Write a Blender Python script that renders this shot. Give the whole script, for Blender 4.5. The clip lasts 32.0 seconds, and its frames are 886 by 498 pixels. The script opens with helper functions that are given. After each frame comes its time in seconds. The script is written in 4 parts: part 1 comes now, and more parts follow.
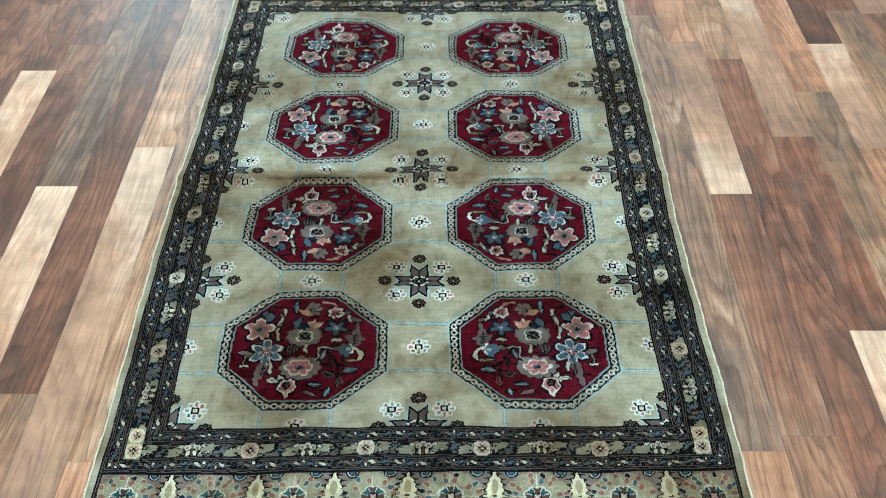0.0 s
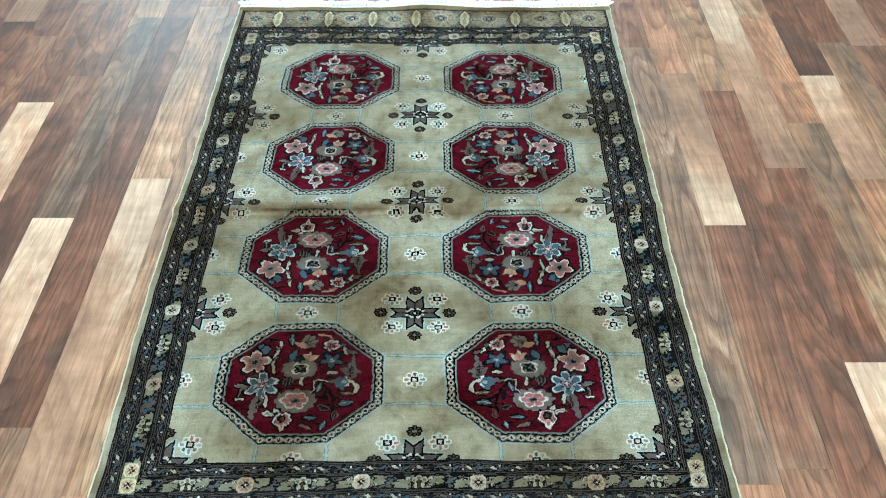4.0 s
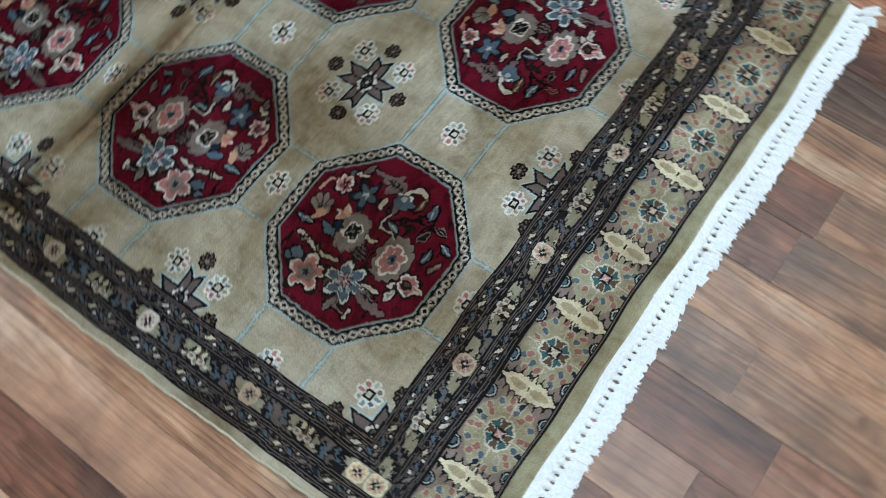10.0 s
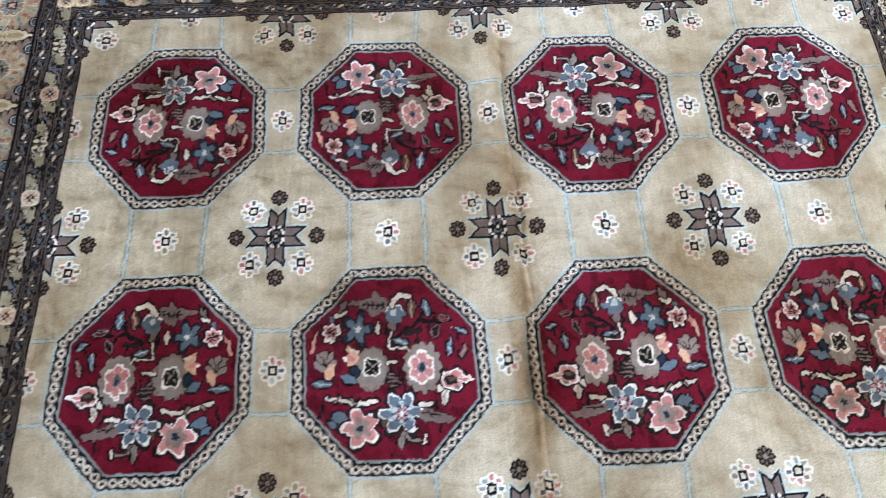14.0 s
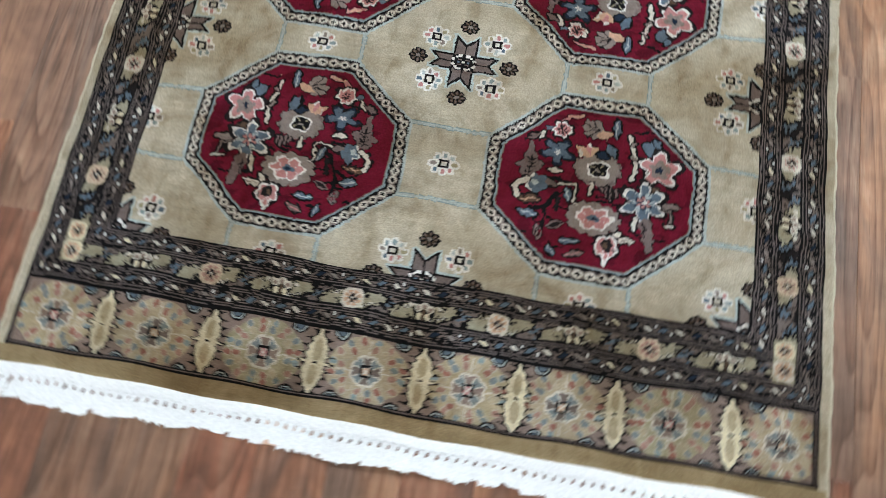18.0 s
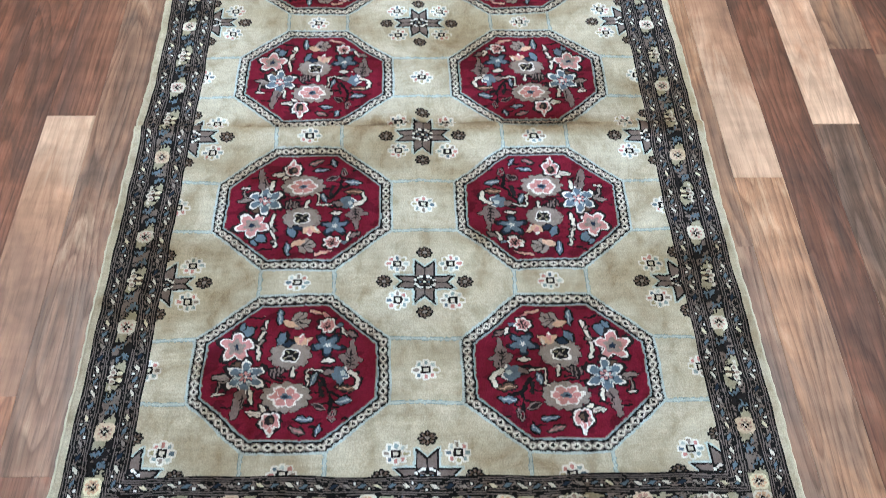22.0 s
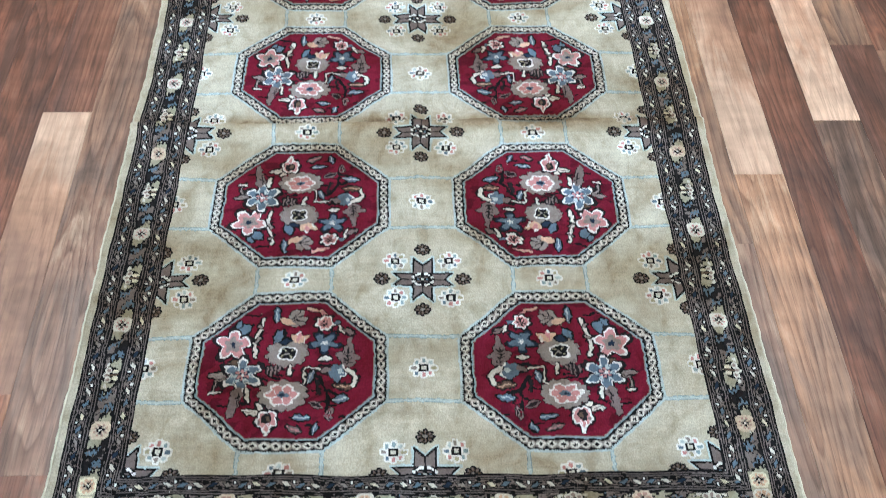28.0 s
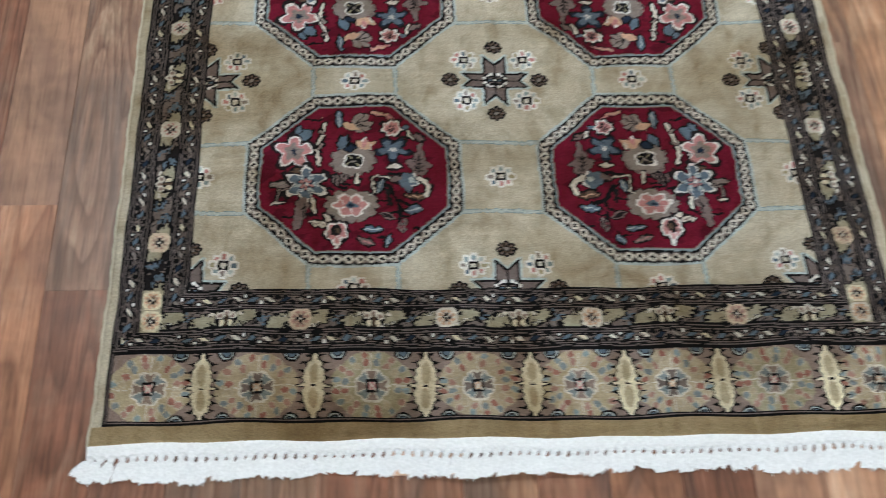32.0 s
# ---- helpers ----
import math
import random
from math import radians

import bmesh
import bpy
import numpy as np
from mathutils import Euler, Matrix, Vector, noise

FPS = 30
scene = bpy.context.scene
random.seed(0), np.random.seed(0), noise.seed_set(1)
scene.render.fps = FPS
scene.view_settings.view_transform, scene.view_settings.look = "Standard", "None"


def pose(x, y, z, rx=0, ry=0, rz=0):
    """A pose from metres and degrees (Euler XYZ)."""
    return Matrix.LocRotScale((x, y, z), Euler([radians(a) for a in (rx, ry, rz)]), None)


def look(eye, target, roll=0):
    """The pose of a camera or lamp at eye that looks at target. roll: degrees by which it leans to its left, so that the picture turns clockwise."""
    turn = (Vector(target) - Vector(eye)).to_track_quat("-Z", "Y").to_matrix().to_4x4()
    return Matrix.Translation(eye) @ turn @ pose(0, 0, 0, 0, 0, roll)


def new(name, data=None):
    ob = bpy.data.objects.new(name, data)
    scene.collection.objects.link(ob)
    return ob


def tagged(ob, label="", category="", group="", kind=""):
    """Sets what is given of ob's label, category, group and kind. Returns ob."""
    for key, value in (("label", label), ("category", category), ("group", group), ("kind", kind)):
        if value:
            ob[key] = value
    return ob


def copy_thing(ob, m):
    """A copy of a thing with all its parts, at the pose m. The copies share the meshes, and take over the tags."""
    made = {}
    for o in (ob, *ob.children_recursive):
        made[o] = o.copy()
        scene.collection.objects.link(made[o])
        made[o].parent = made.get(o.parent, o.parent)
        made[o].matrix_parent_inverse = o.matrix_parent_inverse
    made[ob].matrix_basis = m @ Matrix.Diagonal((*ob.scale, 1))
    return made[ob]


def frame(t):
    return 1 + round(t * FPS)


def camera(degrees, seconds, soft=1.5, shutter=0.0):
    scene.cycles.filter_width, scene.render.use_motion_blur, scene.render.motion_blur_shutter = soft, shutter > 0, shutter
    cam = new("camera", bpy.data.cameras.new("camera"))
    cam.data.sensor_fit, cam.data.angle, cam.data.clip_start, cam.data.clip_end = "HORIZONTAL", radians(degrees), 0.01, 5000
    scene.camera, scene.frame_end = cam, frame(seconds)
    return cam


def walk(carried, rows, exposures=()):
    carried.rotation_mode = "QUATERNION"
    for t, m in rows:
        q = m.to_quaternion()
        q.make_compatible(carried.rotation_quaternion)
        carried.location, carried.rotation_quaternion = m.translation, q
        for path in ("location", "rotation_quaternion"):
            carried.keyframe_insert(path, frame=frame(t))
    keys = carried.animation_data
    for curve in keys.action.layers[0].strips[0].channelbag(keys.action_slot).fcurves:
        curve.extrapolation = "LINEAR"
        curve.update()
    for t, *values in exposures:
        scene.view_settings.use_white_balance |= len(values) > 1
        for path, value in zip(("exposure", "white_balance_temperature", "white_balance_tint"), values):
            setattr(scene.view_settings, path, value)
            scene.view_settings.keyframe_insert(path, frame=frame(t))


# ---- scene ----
cam = camera(52.1, 32.0, soft=0.9, shutter=0.6)
PATH = [
    (0, (0.089, -1.805, 1.552), (0.061, -0.402, 0.127), -0.9),
    (0.5, (0.089, -1.809, 1.558), (0.063, -0.379, 0.16), -0.7),
    (1, (0.085, -1.806, 1.564), (0.066, -0.358, 0.184), -0.6),
    (1.5, (0.083, -1.803, 1.567), (0.064, -0.342, 0.201), -0.8),
    (2, (0.088, -1.799, 1.57), (0.067, -0.331, 0.212), -1.0),
    (2.5, (0.089, -1.797, 1.569), (0.067, -0.325, 0.216), -1.1),
    (4.5, (0.087, -1.798, 1.567), (0.076, -0.39, 0.147), -0.3),
    (5, (0.085, -1.796, 1.565), (0.08, -0.435, 0.099), 0.0),
    (5.5, (0.087, -1.798, 1.551), (0.079, -0.479, 0.048), 0.0),
    (6, (0.088, -1.796, 1.54), (0.08, -0.505, 0.012), 0.1),
    (6.5, (0.085, -1.797, 1.54), (0.076, -0.51, 0.01), 0.3),
    (7, (0.044, -1.808, 1.538), (0.063, -0.519, 0.009), 1.6),
    (7.5, (-0.059, -1.79, 1.521), (0.033, -0.518, -0.02), 2.4),
    (8, (-0.11, -1.649, 1.472), (-0.001, -0.516, -0.172), 1.6),
    (8.5, (-0.156, -1.385, 1.423), (-0.122, -0.491, -0.366), -7.2),
    (9, (-0.281, -1.252, 1.389), (-0.115, -0.491, -0.453), -6.3),
    (9.5, (-0.464, -1.123, 1.397), (-0.097, -0.574, -0.49), -4.8),
    (10, (-0.606, -1.087, 1.396), (-0.037, -0.566, -0.449), -6.5),
    (10.5, (-0.728, -0.995, 1.454), (0.018, -0.588, -0.356), -5.9),
    (11, (-0.81, -0.774, 1.473), (0.078, -0.534, -0.303), -4.4),
    (11.5, (-0.784, -0.601, 1.461), (0.085, -0.471, -0.336), -3.0),
    (12, (-0.657, -0.435, 1.417), (0.179, -0.349, -0.398), -2.9),
    (12.5, (-0.643, -0.297, 1.406), (0.19, -0.225, -0.411), -2.5),
    (13, (-0.649, -0.056, 1.404), (0.193, -0.112, -0.41), 3.1),
    (13.5, (-0.683, 0.057, 1.397), (0.185, 0.008, -0.404), 2.2),
    (14, (-0.764, 0.146, 1.416), (0.155, 0.085, -0.36), 1.1),
    (14.5, (-0.793, 0.271, 1.408), (0.145, 0.201, -0.357), 2.2),
    (15, (-0.762, 0.49, 1.402), (0.141, 0.366, -0.378), 3.9),
    (15.5, (-0.704, 0.639, 1.4), (0.12, 0.447, -0.412), 6.7),
    (17.5, (-0.189, 1.023, 1.329), (-0.04, 0.467, -0.587), 11.0),
    (18, (-0.129, 1.216, 1.364), (0.016, 0.542, -0.513), -2.3),
    (18.5, (0.012, 1.335, 1.39), (-0.02, 0.585, -0.464), 1.9),
    (19, (0.022, 1.425, 1.411), (-0.045, 0.562, -0.391), 1.9),
    (19.5, (0.005, 1.453, 1.424), (-0.064, 0.511, -0.339), 3.3),
    (20, (0.004, 1.447, 1.437), (-0.039, 0.445, -0.294), 1.1),
    (20.5, (0.005, 1.427, 1.446), (-0.035, 0.371, -0.252), 0.9),
    (21, (0.015, 1.41, 1.45), (-0.027, 0.317, -0.224), 1.5),
    (21.5, (0.017, 1.397, 1.466), (-0.044, 0.261, -0.179), 2.0),
    (22, (0.016, 1.391, 1.479), (-0.043, 0.204, -0.13), 1.8),
    (22.5, (0.017, 1.386, 1.499), (-0.031, 0.153, -0.075), 1.3),
    (23, (0.02, 1.382, 1.515), (-0.018, 0.096, -0.016), 0.8),
    (23.5, (0.025, 1.379, 1.53), (-0.017, 0.044, 0.042), 1.0),
    (24, (0.024, 1.381, 1.538), (-0.019, 0.019, 0.074), 1.3),
    (24.5, (0.026, 1.378, 1.538), (-0.014, 0.008, 0.081), 1.6),
    (26.5, (0.022, 1.373, 1.518), (-0.026, 0.039, 0.028), 1.7),
    (27, (0.015, 1.377, 1.501), (-0.036, 0.087, -0.026), 1.5),
    (27.5, (0.009, 1.382, 1.486), (-0.041, 0.148, -0.088), 1.3),
    (28, (0.012, 1.385, 1.469), (-0.047, 0.202, -0.143), 1.8),
    (28.5, (0.018, 1.401, 1.449), (-0.058, 0.266, -0.196), 2.6),
    (29, (0.019, 1.409, 1.434), (-0.068, 0.341, -0.255), 3.6),
    (29.5, (0.026, 1.418, 1.414), (-0.073, 0.413, -0.313), 4.8),
    (30, (0.017, 1.424, 1.399), (-0.078, 0.461, -0.351), 5.0),
    (30.5, (0.019, 1.416, 1.39), (-0.079, 0.48, -0.374), 5.0),
    (31, (0.023, 1.411, 1.386), (-0.074, 0.485, -0.384), 4.8),
    (31.5, (0.069, 1.396, 1.383), (-0.033, 0.496, -0.4), 5.4),
    (32, (0.171, 1.325, 1.352), (0.079, 0.499, -0.467), 4.9),
]
EXPOSURES = [(0, 0.5, 5150, -11), (4.5, 0.53, 5110, -13), (5, 0.53, 5100, -14), (6, 0.02, 5120, -13), (8, 0.06, 5130, -8), (9, -0.43, 5800, 6), (10, -0.33, 5550, 3), (11, -0.21, 5500, 2), (13, 0.0, 5650, 12), (14, 0.35, 5750, 14), (15, 0.06, 5800, 12), (18, -0.18, 6050, 9), (19, -0.28, 6250, 14), (20, -0.33, 6400, 13), (21, -0.04, 5600, 6), (22, 0.2, 5550, 6), (23, 0.33, 5420, 5), (24, 0.26, 5400, 6), (26, 0.26, 5400, 6), (27, 0.22, 5450, 7), (28, 0.25, 5420, 5), (29, 0.23, 5450, 7), (30, -0.24, 6200, 11), (31, -0.27, 6200, 11), (32, -0.4, 6150, 9)]
walk(cam, [(t, look(eye, target, roll)) for t, eye, target, roll in PATH], EXPOSURES)

# ---- light ----
world = bpy.data.worlds.new("room_air")
world.use_nodes = True
world.node_tree.nodes["Background"].inputs[0].default_value = (0.9, 0.95, 1.0, 1)
world.node_tree.nodes["Background"].inputs[1].default_value = 0.02

ROOM = (-3.6, 3.6, -4.2, 8.5, 3.4)  # x0, x1, y0, y1, height


def area_light(name, place, target, sx, sy, watts, colour):
    lamp = bpy.data.lights.new(name, "AREA")
    lamp.shape, lamp.size, lamp.size_y, lamp.energy, lamp.color = "RECTANGLE", sx, sy, watts, colour
    ob = new(name, lamp)
    ob.matrix_world = look(place, target)
    return ob


# ---- materials ----
def material(name):
    m = bpy.data.materials.new(name)
    m.use_nodes = True
    t = m.node_tree
    return m, t, t.nodes["Principled BSDF"]


def node(t, kind, **values):
    n = t.nodes.new(kind)
    for key, value in values.items():
        n.inputs[key.replace("_", " ")].default_value = value
    return n


def mix_colour(t, mode, a, b, factor):
    n = t.nodes.new("ShaderNodeMix")
    n.data_type, n.blend_type = "RGBA", mode
    for slot, v in ((0, factor), (6, a), (7, b)):
        if isinstance(v, bpy.types.NodeSocket):
            t.links.new(v, n.inputs[slot])
        else:
            n.inputs[slot].default_value = v
    return n.outputs[2]


def ramp(t, source, stops):
    n = t.nodes.new("ShaderNodeValToRGB")
    while len(n.color_ramp.elements) < len(stops):
        n.color_ramp.elements.new(0.5)
    for e, (at, c) in zip(n.color_ramp.elements, stops):
        e.position, e.color = at, (*c, 1) if len(c) == 3 else c
    t.links.new(source, n.inputs[0])
    return n.outputs[0]


def grey(v):
    return (v, v, v)


def wool(name, colour, streak=0.14):
    """Dyed wool pile: uneven dye in rows, wear in patches, fibre relief."""
    m, t, p = material(name)
    where = node(t, "ShaderNodeNewGeometry").outputs["Position"]
    def stretched(scale):
        s = node(t, "ShaderNodeMapping")
        s.inputs["Scale"].default_value = scale
        t.links.new(where, s.inputs[0])
        return s.outputs[0]

    rows = node(t, "ShaderNodeTexNoise", Scale=1.0, Detail=5.0, Roughness=0.65)
    t.links.new(stretched((14, 120, 1)), rows.inputs["Vector"])
    patch = node(t, "ShaderNodeTexNoise", Scale=6.0, Detail=5.0, Roughness=0.62, Distortion=0.8)
    t.links.new(where, patch.inputs["Vector"])
    stain = node(t, "ShaderNodeTexNoise", Scale=2.3, Detail=3.0, Roughness=0.5)
    t.links.new(stretched((1.0, 1.7, 1)), stain.inputs["Vector"])
    fibre = node(t, "ShaderNodeTexNoise", Scale=420.0, Detail=2.0)
    t.links.new(where, fibre.inputs["Vector"])
    c = mix_colour(t, "MULTIPLY", (*colour, 1), ramp(t, rows.outputs[0], ((0.3, grey(1 - streak)), (0.7, grey(1 + streak)))), 0.7)
    c = mix_colour(t, "MULTIPLY", c, ramp(t, patch.outputs[0], ((0.28, (0.66, 0.58, 0.48)), (0.50, grey(0.98)), (0.72, (1.14, 1.17, 1.22)))), 1.0)
    c = mix_colour(t, "MULTIPLY", c, ramp(t, stain.outputs[0], ((0.36, (0.66, 0.58, 0.47)), (0.54, grey(1.04)))), 0.9)
    c = mix_colour(t, "MULTIPLY", c, ramp(t, fibre.outputs[0], ((0.32, grey(0.80)), (0.68, grey(1.20)))), 1.0)
    mottle = node(t, "ShaderNodeTexNoise", Scale=1.0, Detail=4.0, Roughness=0.6, Distortion=0.6)
    t.links.new(stretched((34, 20, 1)), mottle.inputs["Vector"])
    c = mix_colour(t, "MULTIPLY", c, ramp(t, mottle.outputs[0], ((0.30, (0.74, 0.69, 0.61)), (0.48, grey(0.99)), (0.70, (1.13, 1.15, 1.18)))), 0.8)
    # soil and painted crease shade: brown band along the old fold across the middle
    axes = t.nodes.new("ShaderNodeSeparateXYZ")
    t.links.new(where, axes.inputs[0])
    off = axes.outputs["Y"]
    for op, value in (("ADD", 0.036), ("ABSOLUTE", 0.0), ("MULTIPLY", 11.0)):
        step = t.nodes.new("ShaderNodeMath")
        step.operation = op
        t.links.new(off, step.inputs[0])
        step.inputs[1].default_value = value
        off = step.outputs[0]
    fold_tint = t.nodes.new("ShaderNodeMath")
    fold_tint.operation = "ADD"
    t.links.new(off, fold_tint.inputs[0])
    t.links.new(patch.outputs[0], fold_tint.inputs[1])
    c = mix_colour(t, "MULTIPLY", c, ramp(t, fold_tint.outputs[0], ((0.46, (0.42, 0.31, 0.21)), (0.60, (0.72, 0.62, 0.50)), (0.98, grey(1.0)))), 0.85)
    t.links.new(c, p.inputs["Base Color"])
    p.inputs["Roughness"].default_value = 0.6
    p.inputs["Specular IOR Level"].default_value = 0.05
    bump = node(t, "ShaderNodeBump", Strength=0.4, Distance=0.0008)
    t.links.new(fibre.outputs[0], bump.inputs["Height"])
    t.links.new(bump.outputs[0], p.inputs["Normal"])
    return m


DYES = dict(
    field=(0.52, 0.465, 0.355), gold=(0.35, 0.265, 0.148), crimson=(0.165, 0.011, 0.026), wine=(0.105, 0.008, 0.018), black=(0.0105, 0.0095, 0.0098),
    charcoal=(0.020, 0.017, 0.017), navy=(0.02, 0.032, 0.055), slate=(0.125, 0.172, 0.215), sky=(0.47, 0.53, 0.52),
    mauve=(0.20, 0.155, 0.14), taupe=(0.27, 0.23, 0.20), cream=(0.66, 0.62, 0.53), white=(0.76, 0.74, 0.69),
    salmon=(0.52, 0.25, 0.235), peach=(0.60, 0.40, 0.27), olive=(0.40, 0.36, 0.235), teal=(0.06, 0.14, 0.15), brown=(0.13, 0.085, 0.055), rust=(0.36, 0.17, 0.13), mist=(0.27, 0.34, 0.35), frost=(0.50, 0.57, 0.55), thread=(0.17, 0.137, 0.125), butter=(0.70, 0.64, 0.47), khaki=(0.46, 0.385, 0.25), sage=(0.37, 0.335, 0.235),
    ivory=(0.60, 0.49, 0.36), honey=(0.47, 0.395, 0.27), rose=(0.29, 0.22, 0.185), umber=(0.195, 0.155, 0.135), blush=(0.41, 0.245, 0.195), steel=(0.235, 0.275, 0.28),
)
DYE = {name: n for n, name in enumerate(DYES)}
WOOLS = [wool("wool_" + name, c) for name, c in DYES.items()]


def cotton(name, colour):
    m, t, p = material(name)
    where = node(t, "ShaderNodeNewGeometry").outputs["Position"]
    n = node(t, "ShaderNodeTexNoise", Scale=260.0, Detail=3.0)
    t.links.new(where, n.inputs["Vector"])
    t.links.new(mix_colour(t, "MULTIPLY", (*colour, 1), ramp(t, n.outputs[0], ((0.3, grey(0.82)), (0.7, grey(1.0)))), 1.0), p.inputs["Base Color"])
    p.inputs["Roughness"].default_value = 0.9
    bump = node(t, "ShaderNodeBump", Strength=0.6, Distance=0.001)
    t.links.new(n.outputs[0], bump.inputs["Height"])
    t.links.new(bump.outputs[0], p.inputs["Normal"])
    return m


COTTON = cotton("fringe_cotton", (0.84, 0.85, 0.84))
CORD = cotton("selvedge_wool", (0.50, 0.45, 0.33))
JUTE = cotton("rug_backing", (0.22, 0.19, 0.13))


def wood(name, hues, figured=0.9, fade=0.0, streaks=0.8):
    """Printed laminate board: long grain, cathedral figure, fine pores, satin lacquer."""
    m, t, p = material(name)
    where = node(t, "ShaderNodeNewGeometry").outputs["Position"]
    each = node(t, "ShaderNodeObjectInfo").outputs["Random"]
    shift = t.nodes.new("ShaderNodeVectorMath")
    shift.operation = "MULTIPLY_ADD"
    pair = t.nodes.new("ShaderNodeCombineXYZ")
    for n in range(3):
        t.links.new(each, pair.inputs[n])
    t.links.new(pair.outputs[0], shift.inputs[0])
    shift.inputs[1].default_value = (13, 37, 91)
    t.links.new(where, shift.inputs[2])

    def stretched(scale):
        s = node(t, "ShaderNodeMapping")
        s.inputs["Scale"].default_value = scale
        t.links.new(shift.outputs[0], s.inputs[0])
        return s.outputs[0]

    figure = node(t, "ShaderNodeTexNoise", Scale=1.0, Detail=1.5, Roughness=0.4, Distortion=0.35)
    t.links.new(stretched((9.5, 1.05, 1)), figure.inputs["Vector"])
    rings = t.nodes.new("ShaderNodeMath")
    rings.operation = "MULTIPLY"
    rings.inputs[1].default_value = 15.0
    t.links.new(figure.outputs[0], rings.inputs[0])
    saw = t.nodes.new("ShaderNodeMath")
    saw.operation = "FRACT"
    t.links.new(rings.outputs[0], saw.inputs[0])
    fine = node(t, "ShaderNodeTexNoise", Scale=1.0, Detail=5.0, Roughness=0.65)
    t.links.new(stretched((250, 11, 1)), fine.inputs["Vector"])
    cloud = node(t, "ShaderNodeTexNoise", Scale=1.0, Detail=5.0, Roughness=0.64, Distortion=0.9)
    t.links.new(stretched((10.5, 2.6, 1)), cloud.inputs["Vector"])
    ripple = node(t, "ShaderNodeTexNoise", Scale=1.0, Detail=3.0, Roughness=0.6)
    t.links.new(stretched((7, 15, 1)), ripple.inputs["Vector"])
    inside = node(t, "ShaderNodeTexCoord").outputs["Object"]
    ends = t.nodes.new("ShaderNodeSeparateXYZ")
    t.links.new(inside, ends.inputs[0])
    drift = t.nodes.new("ShaderNodeMath")
    drift.operation = "MULTIPLY_ADD"
    drift.inputs[1].default_value = fade
    t.links.new(ends.outputs["Y"], drift.inputs[0])
    t.links.new(cloud.outputs[0], drift.inputs[2])
    c = ramp(t, drift.outputs[0], tuple(zip((0.30, 0.44, 0.56, 0.70), hues)))
    c = mix_colour(t, "MULTIPLY", c, ramp(t, saw.outputs[0], ((0.0, (0.62, 0.57, 0.54)), (0.14, (0.76, 0.72, 0.69)), (0.40, (0.95, 0.93, 0.91)), (0.72, grey(1.08)), (0.90, grey(1.06)), (1.0, (0.66, 0.61, 0.58)))), figured)
    c = mix_colour(t, "MULTIPLY", c, ramp(t, ripple.outputs[0], ((0.32, grey(0.80)), (0.68, grey(1.20)))), 0.9)
    c = mix_colour(t, "MULTIPLY", c, ramp(t, fine.outputs[0], ((0.34, (0.46, 0.42, 0.40)), (0.46, (0.90, 0.88, 0.87)), (0.54, grey(1.04)), (0.68, grey(1.24)))), streaks)
    tone = t.nodes.new("ShaderNodeMapRange")
    tone.inputs["To Min"].default_value, tone.inputs["To Max"].default_value = 0.86, 1.14
    t.links.new(each, tone.inputs[0])
    c = mix_colour(t, "MULTIPLY", c, tone.outputs[0], 1.0)
    t.links.new(c, p.inputs["Base Color"])
    rough = t.nodes.new("ShaderNodeMapRange")
    rough.inputs["To Min"].default_value, rough.inputs["To Max"].default_value = 0.29, 0.48
    t.links.new(fine.outputs[0], rough.inputs[0])
    t.links.new(rough.outputs[0], p.inputs["Roughness"])
    p.inputs["Specular IOR Level"].default_value = 0.32
    bump = node(t, "ShaderNodeBump", Strength=0.12, Distance=0.0006)
    t.links.new(fine.outputs[0], bump.inputs["Height"])
    t.links.new(bump.outputs[0], p.inputs["Normal"])
    return m


# for each tone: greyish heartwood, body, warm sapwood, pale streak
WOODS = dict(
    pale=wood("laminate_pale", ((0.26, 0.143, 0.092), (0.355, 0.193, 0.118), (0.42, 0.236, 0.144), (0.51, 0.335, 0.228)), 0.45, 0.55, 0.45),
    salmon=wood("laminate_salmon", ((0.185, 0.102, 0.068), (0.275, 0.130, 0.074), (0.37, 0.175, 0.095), (0.43, 0.250, 0.160)), 0.85, 0.15, 0.7),
    tan=wood("laminate_tan", ((0.160, 0.100, 0.070), (0.240, 0.137, 0.085), (0.330, 0.172, 0.094), (0.43, 0.280, 0.180)), 0.9, -0.15, 0.7),
    red=wood("laminate_red", ((0.108, 0.060, 0.043), (0.160, 0.076, 0.050), (0.245, 0.112, 0.066), (0.27, 0.150, 0.095)), 0.85, 0.12, 0.75),
    brown=wood("laminate_brown", ((0.082, 0.046, 0.034), (0.128, 0.062, 0.040), (0.205, 0.086, 0.049), (0.22, 0.124, 0.080)), 0.9, 0.0, 0.75),
    grey=wood("laminate_grey", ((0.100, 0.065, 0.048), (0.164, 0.101, 0.070), (0.230, 0.127, 0.080), (0.335, 0.225, 0.152)), 1.0, 0.0, 0.75),
)


def plaster(name, colour):
    m, t, p = material(name)
    where = node(t, "ShaderNodeNewGeometry").outputs["Position"]
    n = node(t, "ShaderNodeTexNoise", Scale=30.0, Detail=4.0)
    t.links.new(where, n.inputs["Vector"])
    t.links.new(mix_colour(t, "MULTIPLY", (*colour, 1), ramp(t, n.outputs[0], ((0.3, grey(0.93)), (0.7, grey(1.0)))), 1.0), p.inputs["Base Color"])
    p.inputs["Roughness"].default_value = 0.8
    return m


WALL_PAINT = plaster("wall_paint", (0.62, 0.61, 0.58))
# dark, so the unseen side and south walls bounce less onto the pile
LOW_BOUNCE_WALL = plaster("low_bounce_wall_paint", (0.16, 0.15, 0.14))
CEILING_PAINT = plaster("ceiling_paint", (0.75, 0.75, 0.73))
SUBFLOOR = plaster("subfloor_dark", (0.03, 0.022, 0.018))


